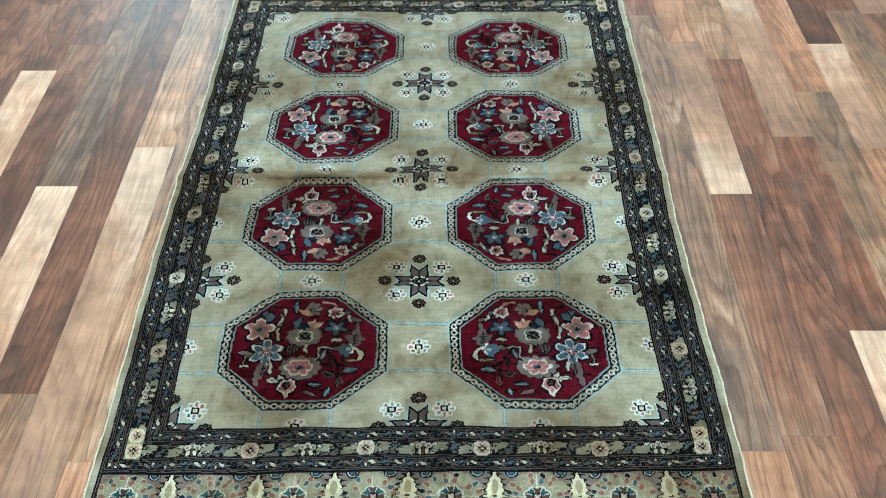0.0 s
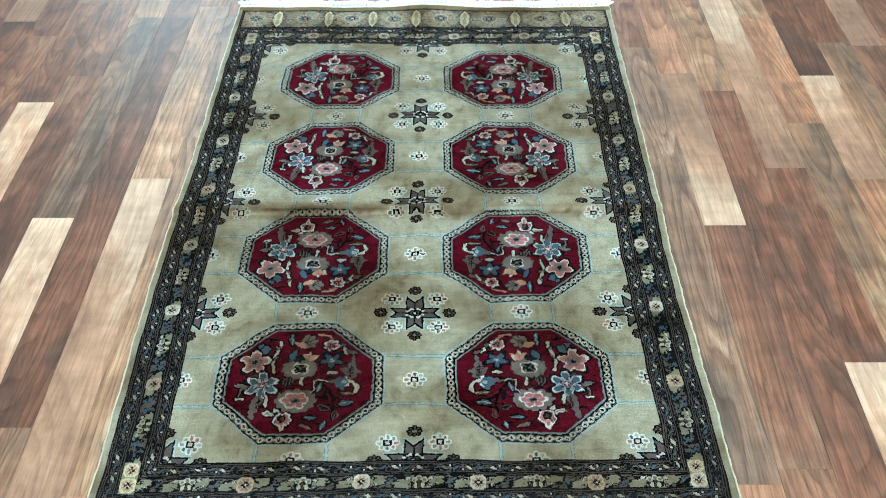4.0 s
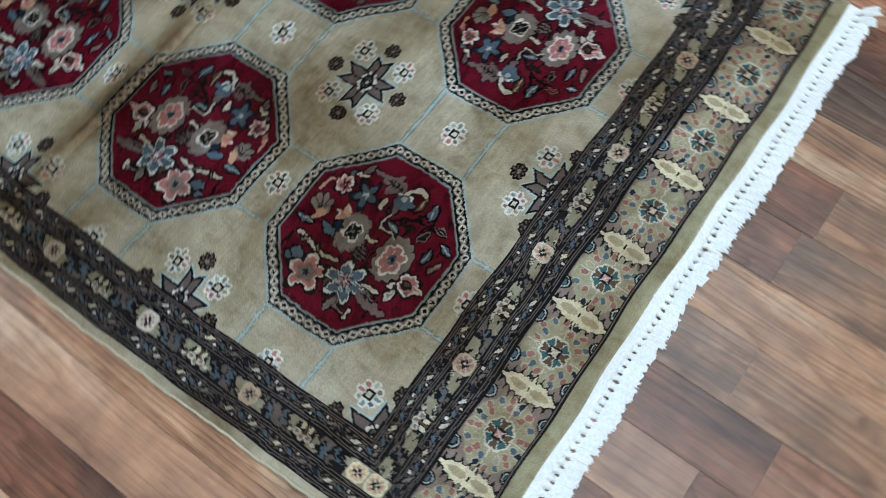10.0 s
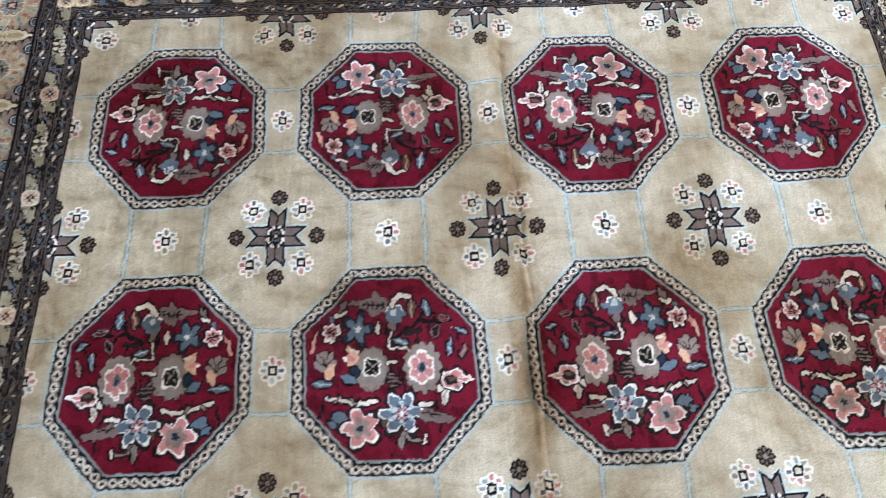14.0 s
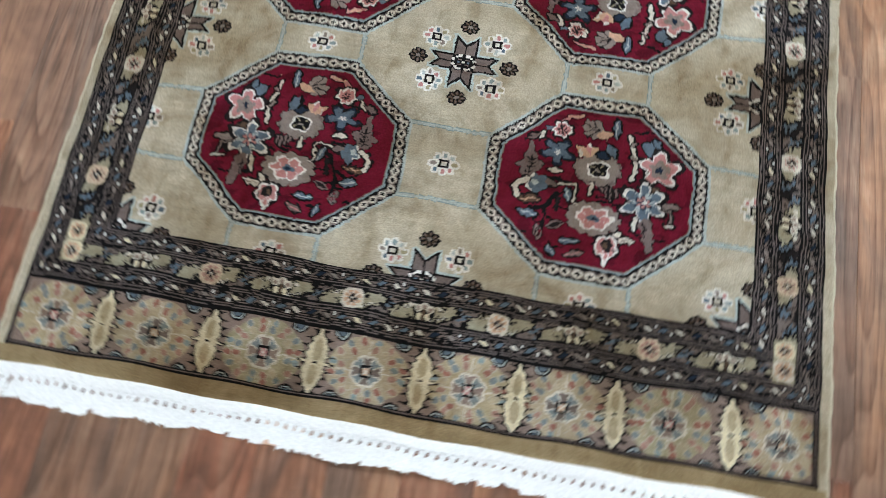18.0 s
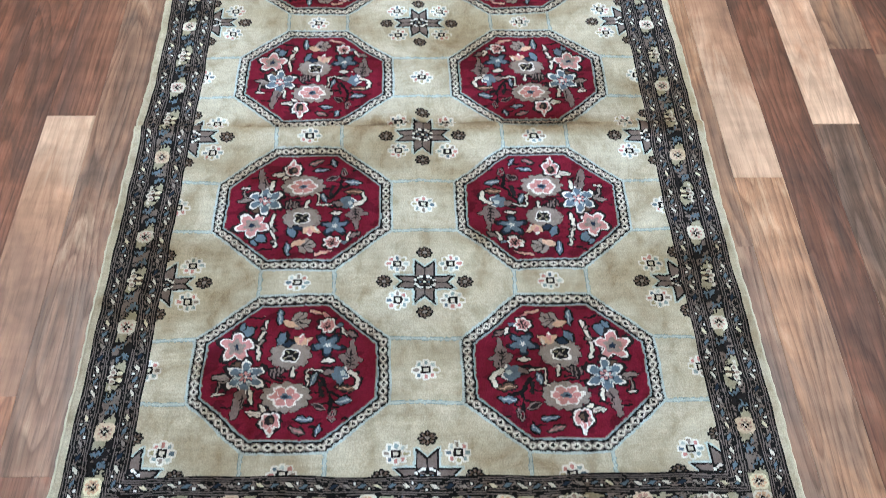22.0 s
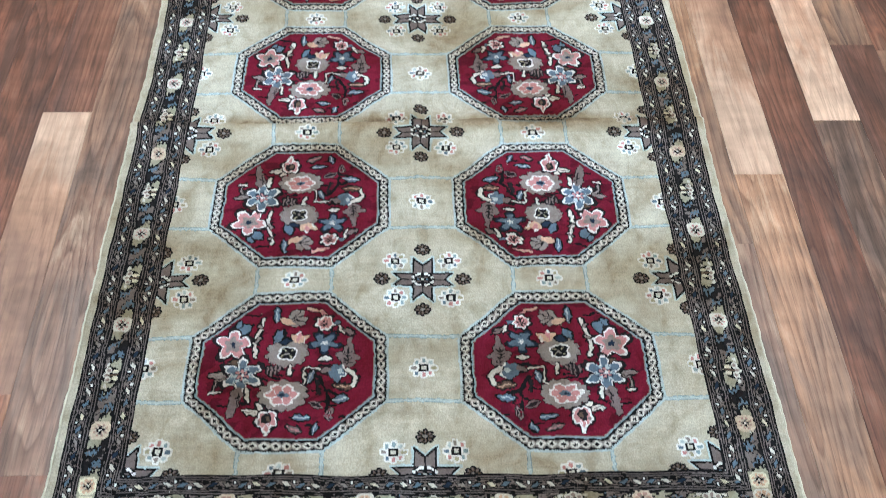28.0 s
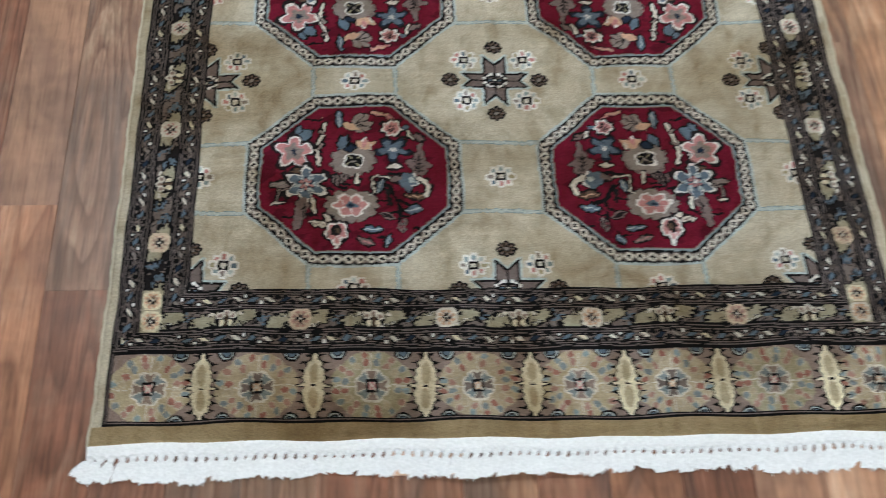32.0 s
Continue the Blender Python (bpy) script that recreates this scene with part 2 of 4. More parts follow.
def glow(name, colour, strength):
    m, t, p = material(name)
    p.inputs["Base Color"].default_value = (0.9, 0.9, 0.9, 1)
    p.inputs["Emission Color"].default_value = (*colour, 1)
    p.inputs["Emission Strength"].default_value = strength
    return m


# ---- mesh helpers ----
def box(bm, x0, x1, y0, y1, z0, z1):
    v = [bm.verts.new(p) for p in ((x0, y0, z0), (x1, y0, z0), (x1, y1, z0), (x0, y1, z0), (x0, y0, z1), (x1, y0, z1), (x1, y1, z1), (x0, y1, z1))]
    for f in ((3, 2, 1, 0), (4, 5, 6, 7), (0, 1, 5, 4), (1, 2, 6, 5), (2, 3, 7, 6), (3, 0, 4, 7)):
        bm.faces.new([v[n] for n in f])


def mesh_of(name, bm, mat):
    me = bpy.data.meshes.new(name)
    bm.normal_update()
    bm.to_mesh(me)
    bm.free()
    me.materials.append(mat)
    return me


def part(name, bm, mat, parent=None, label=""):
    ob = new(name, mesh_of(name, bm, mat) if isinstance(bm, bmesh.types.BMesh) else bm)
    if parent:
        ob.parent = parent
    return tagged(ob, label)


# ---- room shell ----
X0, X1, Y0, Y1, TOP = ROOM
WIN = (-3.4, 1.8, 0.4, 2.6)  # window opening in the wall beyond the rug's far end
# walls and ceiling are out of view, added to close the room
for name, spans in (
    ("wall_south", ((X0 - 0.15, X1 + 0.15, Y0 - 0.15, Y0, 0, TOP),)),
    ("wall_west", ((X0 - 0.15, X0, Y0, Y1, 0, TOP),)),
    ("wall_east", ((X1, X1 + 0.15, Y0, Y1, 0, TOP),)),
    ("wall_north", ((X0 - 0.15, WIN[0], Y1, Y1 + 0.15, 0, TOP), (WIN[1], X1 + 0.15, Y1, Y1 + 0.15, 0, TOP),
                    (WIN[0], WIN[1], Y1, Y1 + 0.15, 0, WIN[2]), (WIN[0], WIN[1], Y1, Y1 + 0.15, WIN[3], TOP))),
):
    b = bmesh.new()
    for s in spans:
        box(b, *s)
    tagged(part(name, b, WALL_PAINT if name == "wall_north" else LOW_BOUNCE_WALL), "unseen plain wall, added to close the room", "wall", kind="structure")
b = bmesh.new()
box(b, X0 - 0.15, X1 + 0.15, Y0 - 0.15, Y1 + 0.15, TOP, TOP + 0.12)
tagged(part("ceiling", b, CEILING_PAINT), "unseen white ceiling, added to close the room", "ceiling", kind="structure")
b = bmesh.new()
box(b, X0 - 0.15, X1 + 0.15, Y0 - 0.15, Y1 + 0.15, -0.12, -0.009)
floor = tagged(part("floor", b, SUBFLOOR), "satin laminate floor of mixed pale, red and brown boards", "floor", kind="structure")

# ---- the rug: a chart of knots ----
PITCH = 0.00185
LEAN_OVER = 0.0021                 # step of each knot row: the pile leans towards the south end
HALF_W, HALF_L = 0.632, 1.022      # pile, half width and half length
FIELD_X, FIELD_Y = 0.508, 0.786    # edge of the plain field
RIM_X, RIM_Y = 0.617, 0.996        # outer dark outline
PANEL_Y = 0.886                    # between the end border and the end panel
ROW, COL = 0.388, 0.248            # spacing of the medallion rows, place of the columns
OCT = (0.183, 0.165, 0.072, 0.066)

NX, NY = int(round(2 * HALF_W / PITCH)), int(round(2 * HALF_L / PITCH))
KX = (np.arange(NX) + 0.5) * PITCH - HALF_W
KY = (np.arange(NY) + 0.5) * PITCH - HALF_L
GX, GY = np.meshgrid(KX, KY)
dye = np.full((NY, NX), DYE["field"], np.int16)
owner = np.zeros((NY, NX), np.int32)
PARTS = [("field", "", -1)]


def unevenness(seed):
    """Smooth noise over the chart, some knots across: the weaver's hand."""
    w = np.random.RandomState(seed).normal(0, 1, (NY, NX))
    for axis in (0, 1):
        w = w + 0.8 * (np.roll(w, 1, axis) + np.roll(w, -1, axis)) + 0.3 * (np.roll(w, 2, axis) + np.roll(w, -2, axis))
    return w / w.std()


WILD = [unevenness(n) for n in (3, 4)]
CLOUD = WILD[0] * 0.2 + WILD[1][::-1]
for n in range(1, 7):
    CLOUD = CLOUD + np.roll(CLOUD, n, 1) + 0.6 * np.roll(CLOUD, -n, 0)
CLOUD = CLOUD / CLOUD.std()


def claim(name, label="", parent=-1):
    PARTS.append((name, label, parent))
    return len(PARTS) - 1


class Chart:
    """A window of the chart in a motif's own measure: u and v in metres from its middle, mirrored by fu and fv, swapped if turned."""

    def __init__(self, x, y, reach, fu=1, fv=1, turned=False, inside=None):
        i0, i1 = np.searchsorted(KX, (x - reach, x + reach))
        j0, j1 = np.searchsorted(KY, (y - reach, y + reach))
        self.s = (slice(j0, j1), slice(i0, i1))
        a, b = (GX[self.s] - x), (GY[self.s] - y)
        self.u, self.v = (b * fu, a * fv) if turned else (a * fu, b * fv)
        self.u, self.v = self.u + 0.0004 * WILD[0][self.s], self.v + 0.0004 * WILD[1][self.s]
        self.allow = np.ones(a.shape, bool) if inside is None else inside[self.s]

    def put(self, mask, colour, own=None):
        mask = mask & self.allow
        dye[self.s][mask] = DYE[colour]
        if own is not None:
            owner[self.s][mask] = own

    def oval(self, u, v, a, b, turn=0.0):
        c, s = math.cos(radians(turn)), math.sin(radians(turn))
        p, q = self.u - u, self.v - v
        return ((p * c + q * s) / a) ** 2 + ((q * c - p * s) / b) ** 2

    def leaf(self, u, v, a, b, turn=0.0):
        """Pointed lens: half length a, half width b; under 1 inside."""
        c, s = math.cos(radians(turn)), math.sin(radians(turn))
        p, q = (self.u - u) * c + (self.v - v) * s, (self.v - v) * c - (self.u - u) * s
        return np.abs(q) / (b * np.clip(1 - (p / a) ** 2, 1e-4, 1))

    def petals(self, u, v, a, b, n, depth=0.3, turn=0.0, sharp=1.0):
        p, q = (self.u - u) / a, (self.v - v) / b
        ang = np.arctan2(q, p) - radians(turn)
        wave = np.abs(np.cos(n * ang / 2)) ** sharp
        return np.hypot(p, q) / (1 - depth + depth * wave), ang

    def stroke(self, points, width):
        """Distance to a chain of lines, as a part of its half width."""
        best = np.full(self.u.shape, 9.0)
        for (a, b), (c, d) in zip(points, points[1:]):
            ex, ey = c - a, d - b
            k = np.clip(((self.u - a) * ex + (self.v - b) * ey) / (ex * ex + ey * ey + 1e-12), 0, 1)
            best = np.minimum(best, np.hypot(self.u - a - k * ex, self.v - b - k * ey))
        return best / (width / 2)


FIELD = (np.abs(GX) < FIELD_X) & (np.abs(GY) < FIELD_Y)


def octagon(u, v, rx, ry, tx, ty):
    """Depth inside an octagon, and the run along its nearest side."""
    a, b = np.abs(u), np.abs(v)
    nx, ny = ry - ty, rx - tx
    n = math.hypot(nx, ny)
    nx, ny = nx / n, ny / n
    c = nx * tx + ny * ry
    d = np.stack([a - rx, b - ry, nx * a + ny * b - c])
    side = d.argmax(0)
    run = np.choose(side, [v, u, (ny * a - nx * b) * np.sign(u) * np.sign(v)])
    return -d.max(0), run, side


def lines_on_field():
    """Thin pale blue lines that join the medallions to one another and to the border."""
    for wide, colour in ((0.0040, "mist"), (0.0025, "sky")):
        for k in range(4):
            for s in (-1, 1):
                dye[FIELD & (np.abs(GY - (k - 1.5) * ROW - s * OCT[3] + 0.0006 * WILD[0]) < wide)] = DYE[colour]
        for cx in (-COL, COL):
            for s in (-1, 1):
                dye[FIELD & (np.abs(GX - cx - s * OCT[2] + 0.0006 * WILD[1]) < wide)] = DYE[colour]


def small_flower(x, y, seed=0, parent=-1, r=0.0245, turned=False):
    """Eight blunt petals with white edges, in turn salmon, blue and khaki, round a black and white square eye."""
    c = Chart(x, y, r * 1.4, turned=turned, inside=FIELD)
    own = claim("small_flower", "small white-edged flower with blue and salmon petals", parent)
    k = r / 0.0225
    petals = [(0, 1, 0.0132, 0.0032, 0.0048), (0, -1, 0.0132, 0.0032, 0.0048)]
    petals += [(su, sv, 0.0, 0.0034, 0.0040) for su in (-1, 1) for sv in (-1, 1)] + [(-1, 0, 0.0, 0.0050, 0.0034), (1, 0, 0.0, 0.0050, 0.0034)]
    for grow, own_colour in ((0.0026, False), (-0.0005, True)):
        for n, (su, sv, out, hu, hv) in enumerate(petals):
            pu, pv = (0, sv * out) if out else (su * (0.0112 if sv else 0.0162), sv * 0.0100)
            p, q = np.abs(c.u / k - pu), np.abs(c.v / k - pv)
            body = (p < hu + grow) & (q < hv + grow) & (p + q < 0.82 * (hu + hv + 2 * grow))
            c.put(body, ("salmon", "mist", "slate", "olive", "taupe", "salmon", "mist", "sky")[(n + seed) % 8] if own_colour else "white", own)
    a, b = np.abs(c.u) / k, np.abs(c.v) / k
    c.put((a < 0.0082) & (b < 0.0070), "black")
    c.put((a < 0.0042) & (b < 0.0038), "cream")


def dark_rosette(x, y, parent, r=0.0162):
    c = Chart(x, y, r * 1.4, inside=FIELD)
    own = claim("rosette", "small dark brown rosette", parent)
    f, ang = c.petals(0, 0, r * 1.06, r * 0.94, 8, 0.22, 0, 0.7)
    c.put(f < 1, "black", own)
    c.put((f < 0.78) & (f > 0.34) & (np.abs(np.cos(4 * ang)) > 0.62), "brown")
    c.put((f < 0.78) & (f > 0.5) & (np.abs(np.cos(4 * ang)) > 0.9), "mauve")
    c.put(f < 0.26, "taupe")


def star(x, y):
    """Cross of four swallow-tailed arms with a flowered heart, four flowers and four dark rosettes."""
    own = claim("star", "mauve star cross with black edges and flowered heart")
    c = Chart(x, y, 0.066, inside=FIELD)
    halo, edge, core = (np.zeros(c.u.shape, bool) for _ in range(3))
    for p, q, half, reach, notch in ((c.u, c.v, 0.0200, 0.0535, 0.019), (c.u, -c.v, 0.0200, 0.0535, 0.019), (c.v, c.u, 0.0155, 0.0600, 0.016), (c.v, -c.u, 0.0155, 0.0600, 0.016)):
        p = np.abs(p)
        tail = reach - notch + p * (notch / half)
        halo |= (p < half + 0.0040) & (q > 0.012) & (q < np.minimum(tail + 0.004, reach + 0.002))
        edge |= (p < half) & (q > 0) & (q < np.minimum(tail, reach))
        core |= (p < half - 0.0036) & (q > 0) & (q < tail - 0.0056) & (q < reach - 0.005)
    c.put(halo, "frost", own)
    c.put(edge, "black", own)
    c.put(core, "mauve")
    a, b = np.abs(c.u), np.abs(c.v)
    c.put(core & (np.minimum(a, b) < 0.0014) & (np.maximum(a, b) < 0.044), "charcoal")
    c.put((a < 0.0205) & (b < 0.0155) & (a / 0.0205 + b / 0.0155 < 1.62), "black")
    for du, dv, ru, rv in ((0.0065, 0.0125, 0.0042, 0.0030), (0.0180, 0.0055, 0.0034, 0.0030), (0.0120, 0.0095, 0.0026, 0.0024)):
        c.put(((a - du) / ru) ** 2 + ((b - dv) / rv) ** 2 < 1, "white")
    c.put((a < 0.0105) & (b > 0.0035) & (b < 0.0056) & (a > 0.003), "mauve")
    c.put((a > 0.0070) & (a < 0.0110) & (b < 0.0020), "slate")
    c.put((a < 0.0022) & (b < 0.0022), "cream")
    for n, (su, sv) in enumerate(((1, 1), (-1, 1), (-1, -1), (1, -1))):
        fx, fy = x + su * 0.053, y + sv * 0.043
        if abs(fx) < FIELD_X and abs(fy) < FIELD_Y:
            small_flower(fx, fy, seed=2 * n + int(50 * abs(x + y)), parent=own, r=0.0238)
    for su, sv in ((1, 0), (-1, 0), (0, 1), (0, -1)):
        rx, ry = x + su * 0.080, y + sv * 0.071
        if abs(rx) < FIELD_X + 0.001 and abs(ry) < FIELD_Y + 0.001:
            dark_rosette(rx, ry, own)


def medallion(x, y, fu, fv):
    """Crimson octagon with a black and cream latticed frame and a garden of flowers. u points outwards, v to the pale flower."""
    own = claim("medallion", "crimson octagon with flowers and latticed frame")
    c = Chart(x, y, 0.192, fu, fv)
    deep, run, side = octagon(c.u, c.v, *OCT)
    c.put(deep > -0.0012, "sky", own)
    c.put((deep > 0.0030) & ((deep > 0.0046) | (((run / 0.0042) % 1) > 0.45)), "black")
    lattice, across = (deep > 0.0062) & (deep < 0.0204), np.abs(deep - 0.0133)
    pitch = np.choose(side, [0.0165, 0.0190, 0.0180])
    cell = np.abs((run / pitch + 0.5 * (side == 2)) % 1 - 0.5) * pitch
    c.put(lattice, "taupe")
    c.put(lattice & (across / 0.0078 + cell / (pitch * 0.52) > 1.44), "black")
    c.put(lattice & (across / 0.0078 + cell / (pitch * 0.52) < 1), "cream")
    c.put(((np.minimum(cell, across) < 0.0013) & (np.maximum(cell, across) < 0.0040)), "black")
    c.put((deep > 0.0204) & (deep < 0.0238), "black")
    c.put((deep > 0.0238) & (deep < 0.0278), "mist")
    c.put((deep > 0.0262) & (deep < 0.0278), "taupe")
    red = deep > 0.0278
    c.put(red, "crimson")
    c.put(red & (CLOUD[c.s] > 0.75), "wine")
    c.allow = red
    c.u, c.v = c.u + 0.0007 * WILD[0][c.s], c.v + 0.0007 * WILD[1][c.s]
    U, V = 0.000398, 0.000452

    def at(px, py):
        return (500 - px) * U, (py - 378) * V

    def sub(name, label=""):
        return claim(name, label, own)

    def leaf(px, py, a, b, turn, fill, edge="black", vein=None):
        u, v = at(px, py)
        o = sub("leaf")
        f = c.leaf(u, v, a, b, turn)
        c.put(c.leaf(u, v, a + 0.0022, b + 0.0024, turn) < 1, edge, o)
        c.put(f < 1, fill, o)
        if vein:
            c.put(f < 0.22, vein)

    def line(points, width, fill, edge=None, name="stem"):
        pts = [at(*q) for q in points]
        o = sub(name)
        if edge:
            c.put(c.stroke(pts, width + 0.0042) < 1, edge, o)
        c.put(c.stroke(pts, width) < 1, fill, o)

    # dark trailing branch with small leaves
    line([(600, 395), (655, 430), (690, 490), (686, 560), (690, 600)], 0.0036, "black", name="branch")
    line([(690, 480), (740, 500)], 0.0032, "black", name="branch")
    line([(640, 440), (650, 490)], 0.0060, "charcoal", name="branch")
    leaf(752, 513, 0.0175, 0.0068, 8, "slate", vein="sky")
    leaf(578, 595, 0.0165, 0.0052, 0, "slate", vein="sky")
    leaf(643, 640, 0.0120, 0.0048, 70, "slate", vein="sky")
    leaf(640, 541, 0.0120, 0.0042, -20, "charcoal", "mauve")
    leaf(700, 578, 0.0110, 0.0042, 80, "crimson", "mauve", "taupe")
    leaf(552, 645, 0.0155, 0.0046, -18, "mauve", "charcoal", "salmon")
    leaf(604, 422, 0.0145, 0.0052, 72, "slate", vein="sky")
    # pink star flower with its grey-blue leaf
    leaf(287, 195, 0.0150, 0.0105, 30, "slate")
    leaf(262, 172, 0.0090, 0.0050, 60, "slate")
    u, v = at(243, 270)
    o = sub("flower", "salmon flower with cream edge and grey heart")
    f, ang = c.petals(u, v, 0.0335, 0.0320, 5, 0.44, 52, 1.3)
    c.put(f < 1.26, "charcoal", o)
    c.put(f < 1.06, "white", o)
    c.put(f < 0.90, "salmon", o)
    c.put(f < 0.56, "taupe")
    c.put((f < 0.70) & (np.abs(np.cos(2.5 * (ang - radians(0)))) < 0.25), "taupe")
    c.put(f < 0.21, "navy")
    # serrated cream leaf
    line([(372, 150), (365, 195), (345, 235), (342, 280), (356, 326)], 0.0062, "cream", "black", "leaf")
    line([(366, 190), (352, 178)], 0.0040, "taupe", "black", "leaf")
    line([(345, 250), (362, 238)], 0.0040, "taupe", "black", "leaf")
    # tulip with blue leaf
    leaf(433, 130, 0.0190, 0.0058, 88, "slate", vein="sky")
    u, v = at(525, 145)
    o = sub("tulip", "grey tulip with peach base")
    for turn, ln in ((150, 0.027), (178, 0.029), (205, 0.026), (232, 0.020), (122, 0.020)):
        d = radians(turn)
        c.put(c.oval(u + 0.010 + 0.5 * ln * math.cos(d), v - 0.5 * ln * math.sin(d), ln * 0.62, 0.0075, -turn) < 1, "taupe", o)
    for turn in (136, 164, 192, 218):
        d = radians(turn)
        c.put(c.stroke([(u + 0.006, v), (u + 0.010 + 0.026 * math.cos(d), v - 0.026 * math.sin(d))], 0.0018) < 1, "charcoal")
    c.put(c.leaf(u + 0.016, v + 0.008, 0.0165, 0.0085, -20) < 1, "peach", o)
    # small pink flower with a curling tail
    line([(578, 98), (610, 104), (640, 112), (656, 128), (664, 140)], 0.0062, "salmon", None, "stem")
    line([(578, 98), (610, 103), (638, 110)], 0.0032, "peach", None, "stem")
    u, v = at(657, 163)
    o = sub("flower", "small pink and cream flower")
    f, ang = c.petals(u, v, 0.0180, 0.0150, 7, 0.3, 20)
    c.put(f < 1.20, "charcoal", o)
    c.put(f < 1, "white", o)
    c.put(f < 0.76, "salmon")
    c.put((f < 0.52) & (np.sin(7 * ang) > -0.4), "charcoal")
    c.put(c.oval(u - 0.023, v, 0.006, 0.004) < 1, "slate", o)
    # slate star flower
    u, v = at(667, 258)
    o = sub("flower", "slate blue five-pointed flower")
    f, ang = c.petals(u, v, 0.0270, 0.0235, 5, 0.55, 90, 1.6)
    c.put(f < 1.26, "charcoal", o)
    c.put(f < 1.12, "navy", o)
    c.put(f < 0.94, "slate", o)
    c.put(f < 0.24, "white")
    c.put((f < 0.36) & (np.sin(5 * ang) > 0.6), "sky")
    leaf(738, 195, 0.0125, 0.0042, -62, "cream", "charcoal")
    leaf(772, 204, 0.0140, 0.0045, -28, "mauve", "charcoal")
    # mauve plume
    o = sub("plume", "mauve plume with dark stem")
    for px, py, a, b in ((782, 262, 0.0048, 0.016), (776, 300, 0.0100, 0.014), (772, 330, 0.0175, 0.012), (778, 352, 0.0125, 0.010), (812, 330, 0.008, 0.005), (740, 318, 0.008, 0.005)):
        c.put(c.oval(*at(px, py), a, b) < 1, "mauve", o)
    o = sub("stem")
    c.put(c.stroke([at(775, 285), at(771, 362)], 0.0024) < 1, "charcoal", o)
    for k in range(4):
        py = 300 + 17 * k
        c.put(c.stroke([at(756, py), at(773, py + 11), at(790, py)], 0.0022) < 1, "charcoal", o)
    # grey rosette with a black heart
    u, v = at(495, 305)
    o = sub("flower", "grey scalloped rosette with black heart")
    f, ang = c.petals(u, v, 0.0400, 0.0300, 11, 0.14, 10)
    c.put(f < 1, "taupe", o)
    c.put((f < 0.98) & (f > 0.86) & (np.sin(11 * ang + 1) > 0.2), "mauve")
    f, ang = c.petals(u, v + 0.001, 0.0200, 0.0160, 4, 0.28, 40)
    c.put(f < 1.04, "white", o)
    c.put(f < 0.84, "black", o)
    c.put((f < 0.72) & (f > 0.3) & (np.abs(np.cos(2 * (ang - radians(40)))) < 0.22), "olive")
    c.put(f < 0.2, "taupe")
    leaf(450, 228, 0.0150, 0.0080, 62, "slate")
    leaf(480, 252, 0.0110, 0.0055, 12, "navy")
    u, v = at(543, 240)
    o = sub("lily", "peach and cream lily")
    for turn, ln, colour in ((50, 0.020, "peach"), (92, 0.021, "salmon"), (140, 0.024, "peach")):
        d = radians(turn)
        c.put(c.leaf(u + 0.5 * ln * math.cos(d), v + 0.008 - 0.5 * ln * math.sin(d), ln * 0.62, 0.0062, -turn) < 1, colour, o)
    c.put(c.stroke([(u + 0.004, v - 0.008), (u, v - 0.014)], 0.004) < 1, "white")
    c.put(c.stroke([(u - 0.014, v - 0.002), (u - 0.010, v + 0.008)], 0.004) < 1, "cream")
    leaf(671, 338, 0.0135, 0.0046, 0, "cream", "charcoal")
    # blue star flower with white edge
    leaf(250, 357, 0.0120, 0.0062, 15, "brown", "charcoal")
    u, v = at(298, 410)
    o = sub("flower", "blue star flower with white edge")
    f, ang = c.petals(u, v, 0.0360, 0.0345, 6, 0.48, 90, 1.2)
    c.put(f < 1.26, "charcoal", o)
    c.put(f < 1.07, "white", o)
    c.put(f < 0.92, "slate", o)
    c.put((f < 0.80) & (f > 0.42) & (np.abs(np.cos(3 * (ang - radians(90)))) > 0.80), "sky")
    c.put(f < 0.42, "navy")
    c.put((f < 0.34) & (np.cos(6 * ang) > -0.2), "salmon")
    c.put(f < 0.14, "white")
    # stem and leaf beside it
    line([(218, 425), (186, 432), (180, 470), (188, 489)], 0.0032, "taupe", "charcoal")
    leaf(186, 411, 0.0155, 0.0056, -8, "taupe", "charcoal", "mauve")
    line([(170, 489), (206, 489)], 0.0046, "cream", "charcoal", "leaf")
    # mauve plume and cream bar below it
    o = sub("plume", "mauve plume with dark stem")
    for px, py, a, b in ((284, 500, 0.0105, 0.013), (272, 535, 0.0085, 0.016), (264, 572, 0.0062, 0.014)):
        c.put(c.oval(*at(px, py), a, b) < 1, "mauve", o)
    c.put(c.stroke([at(292, 490), at(284, 545)], 0.0026) < 1, "charcoal", o)
    c.put(c.stroke([at(300, 505), at(276, 520)], 0.0024) < 1, "charcoal", o)
    line([(326, 478), (329, 522)], 0.0068, "cream", "charcoal", "leaf")
    # grey comb and cream bar
    for px, h in ((415, 30), (432, 45), (450, 34), (466, 20)):
        line([(px, 365 + (px % 3) * 5), (px - 2, 368 + h)], 0.0030, "mauve", "charcoal", "leaf")
    line([(510, 368), (514, 402)], 0.0062, "cream", "charcoal", "leaf")
    # hooked cream stem
    line([(650, 388), (600, 377), (572, 382), (578, 440), (548, 462)], 0.0030, "cream", "charcoal")
    # blue bud with side leaves
    leaf(683, 391, 0.0130, 0.0060, 5, "mauve", "charcoal")
    u, v = at(733, 400)
    o = sub("bud", "blue bud with white tip")
    f, ang = c.petals(u, v, 0.0170, 0.0185, 5, 0.28, 20)
    c.put(f < 1, "slate", o)
    c.put((f < 0.98) & (c.u - u < -0.006), "white", o)
    c.put((f < 0.78), "slate")
    c.put(c.oval(u - 0.004, v - 0.002, 0.006, 0.006) < 1, "sky")
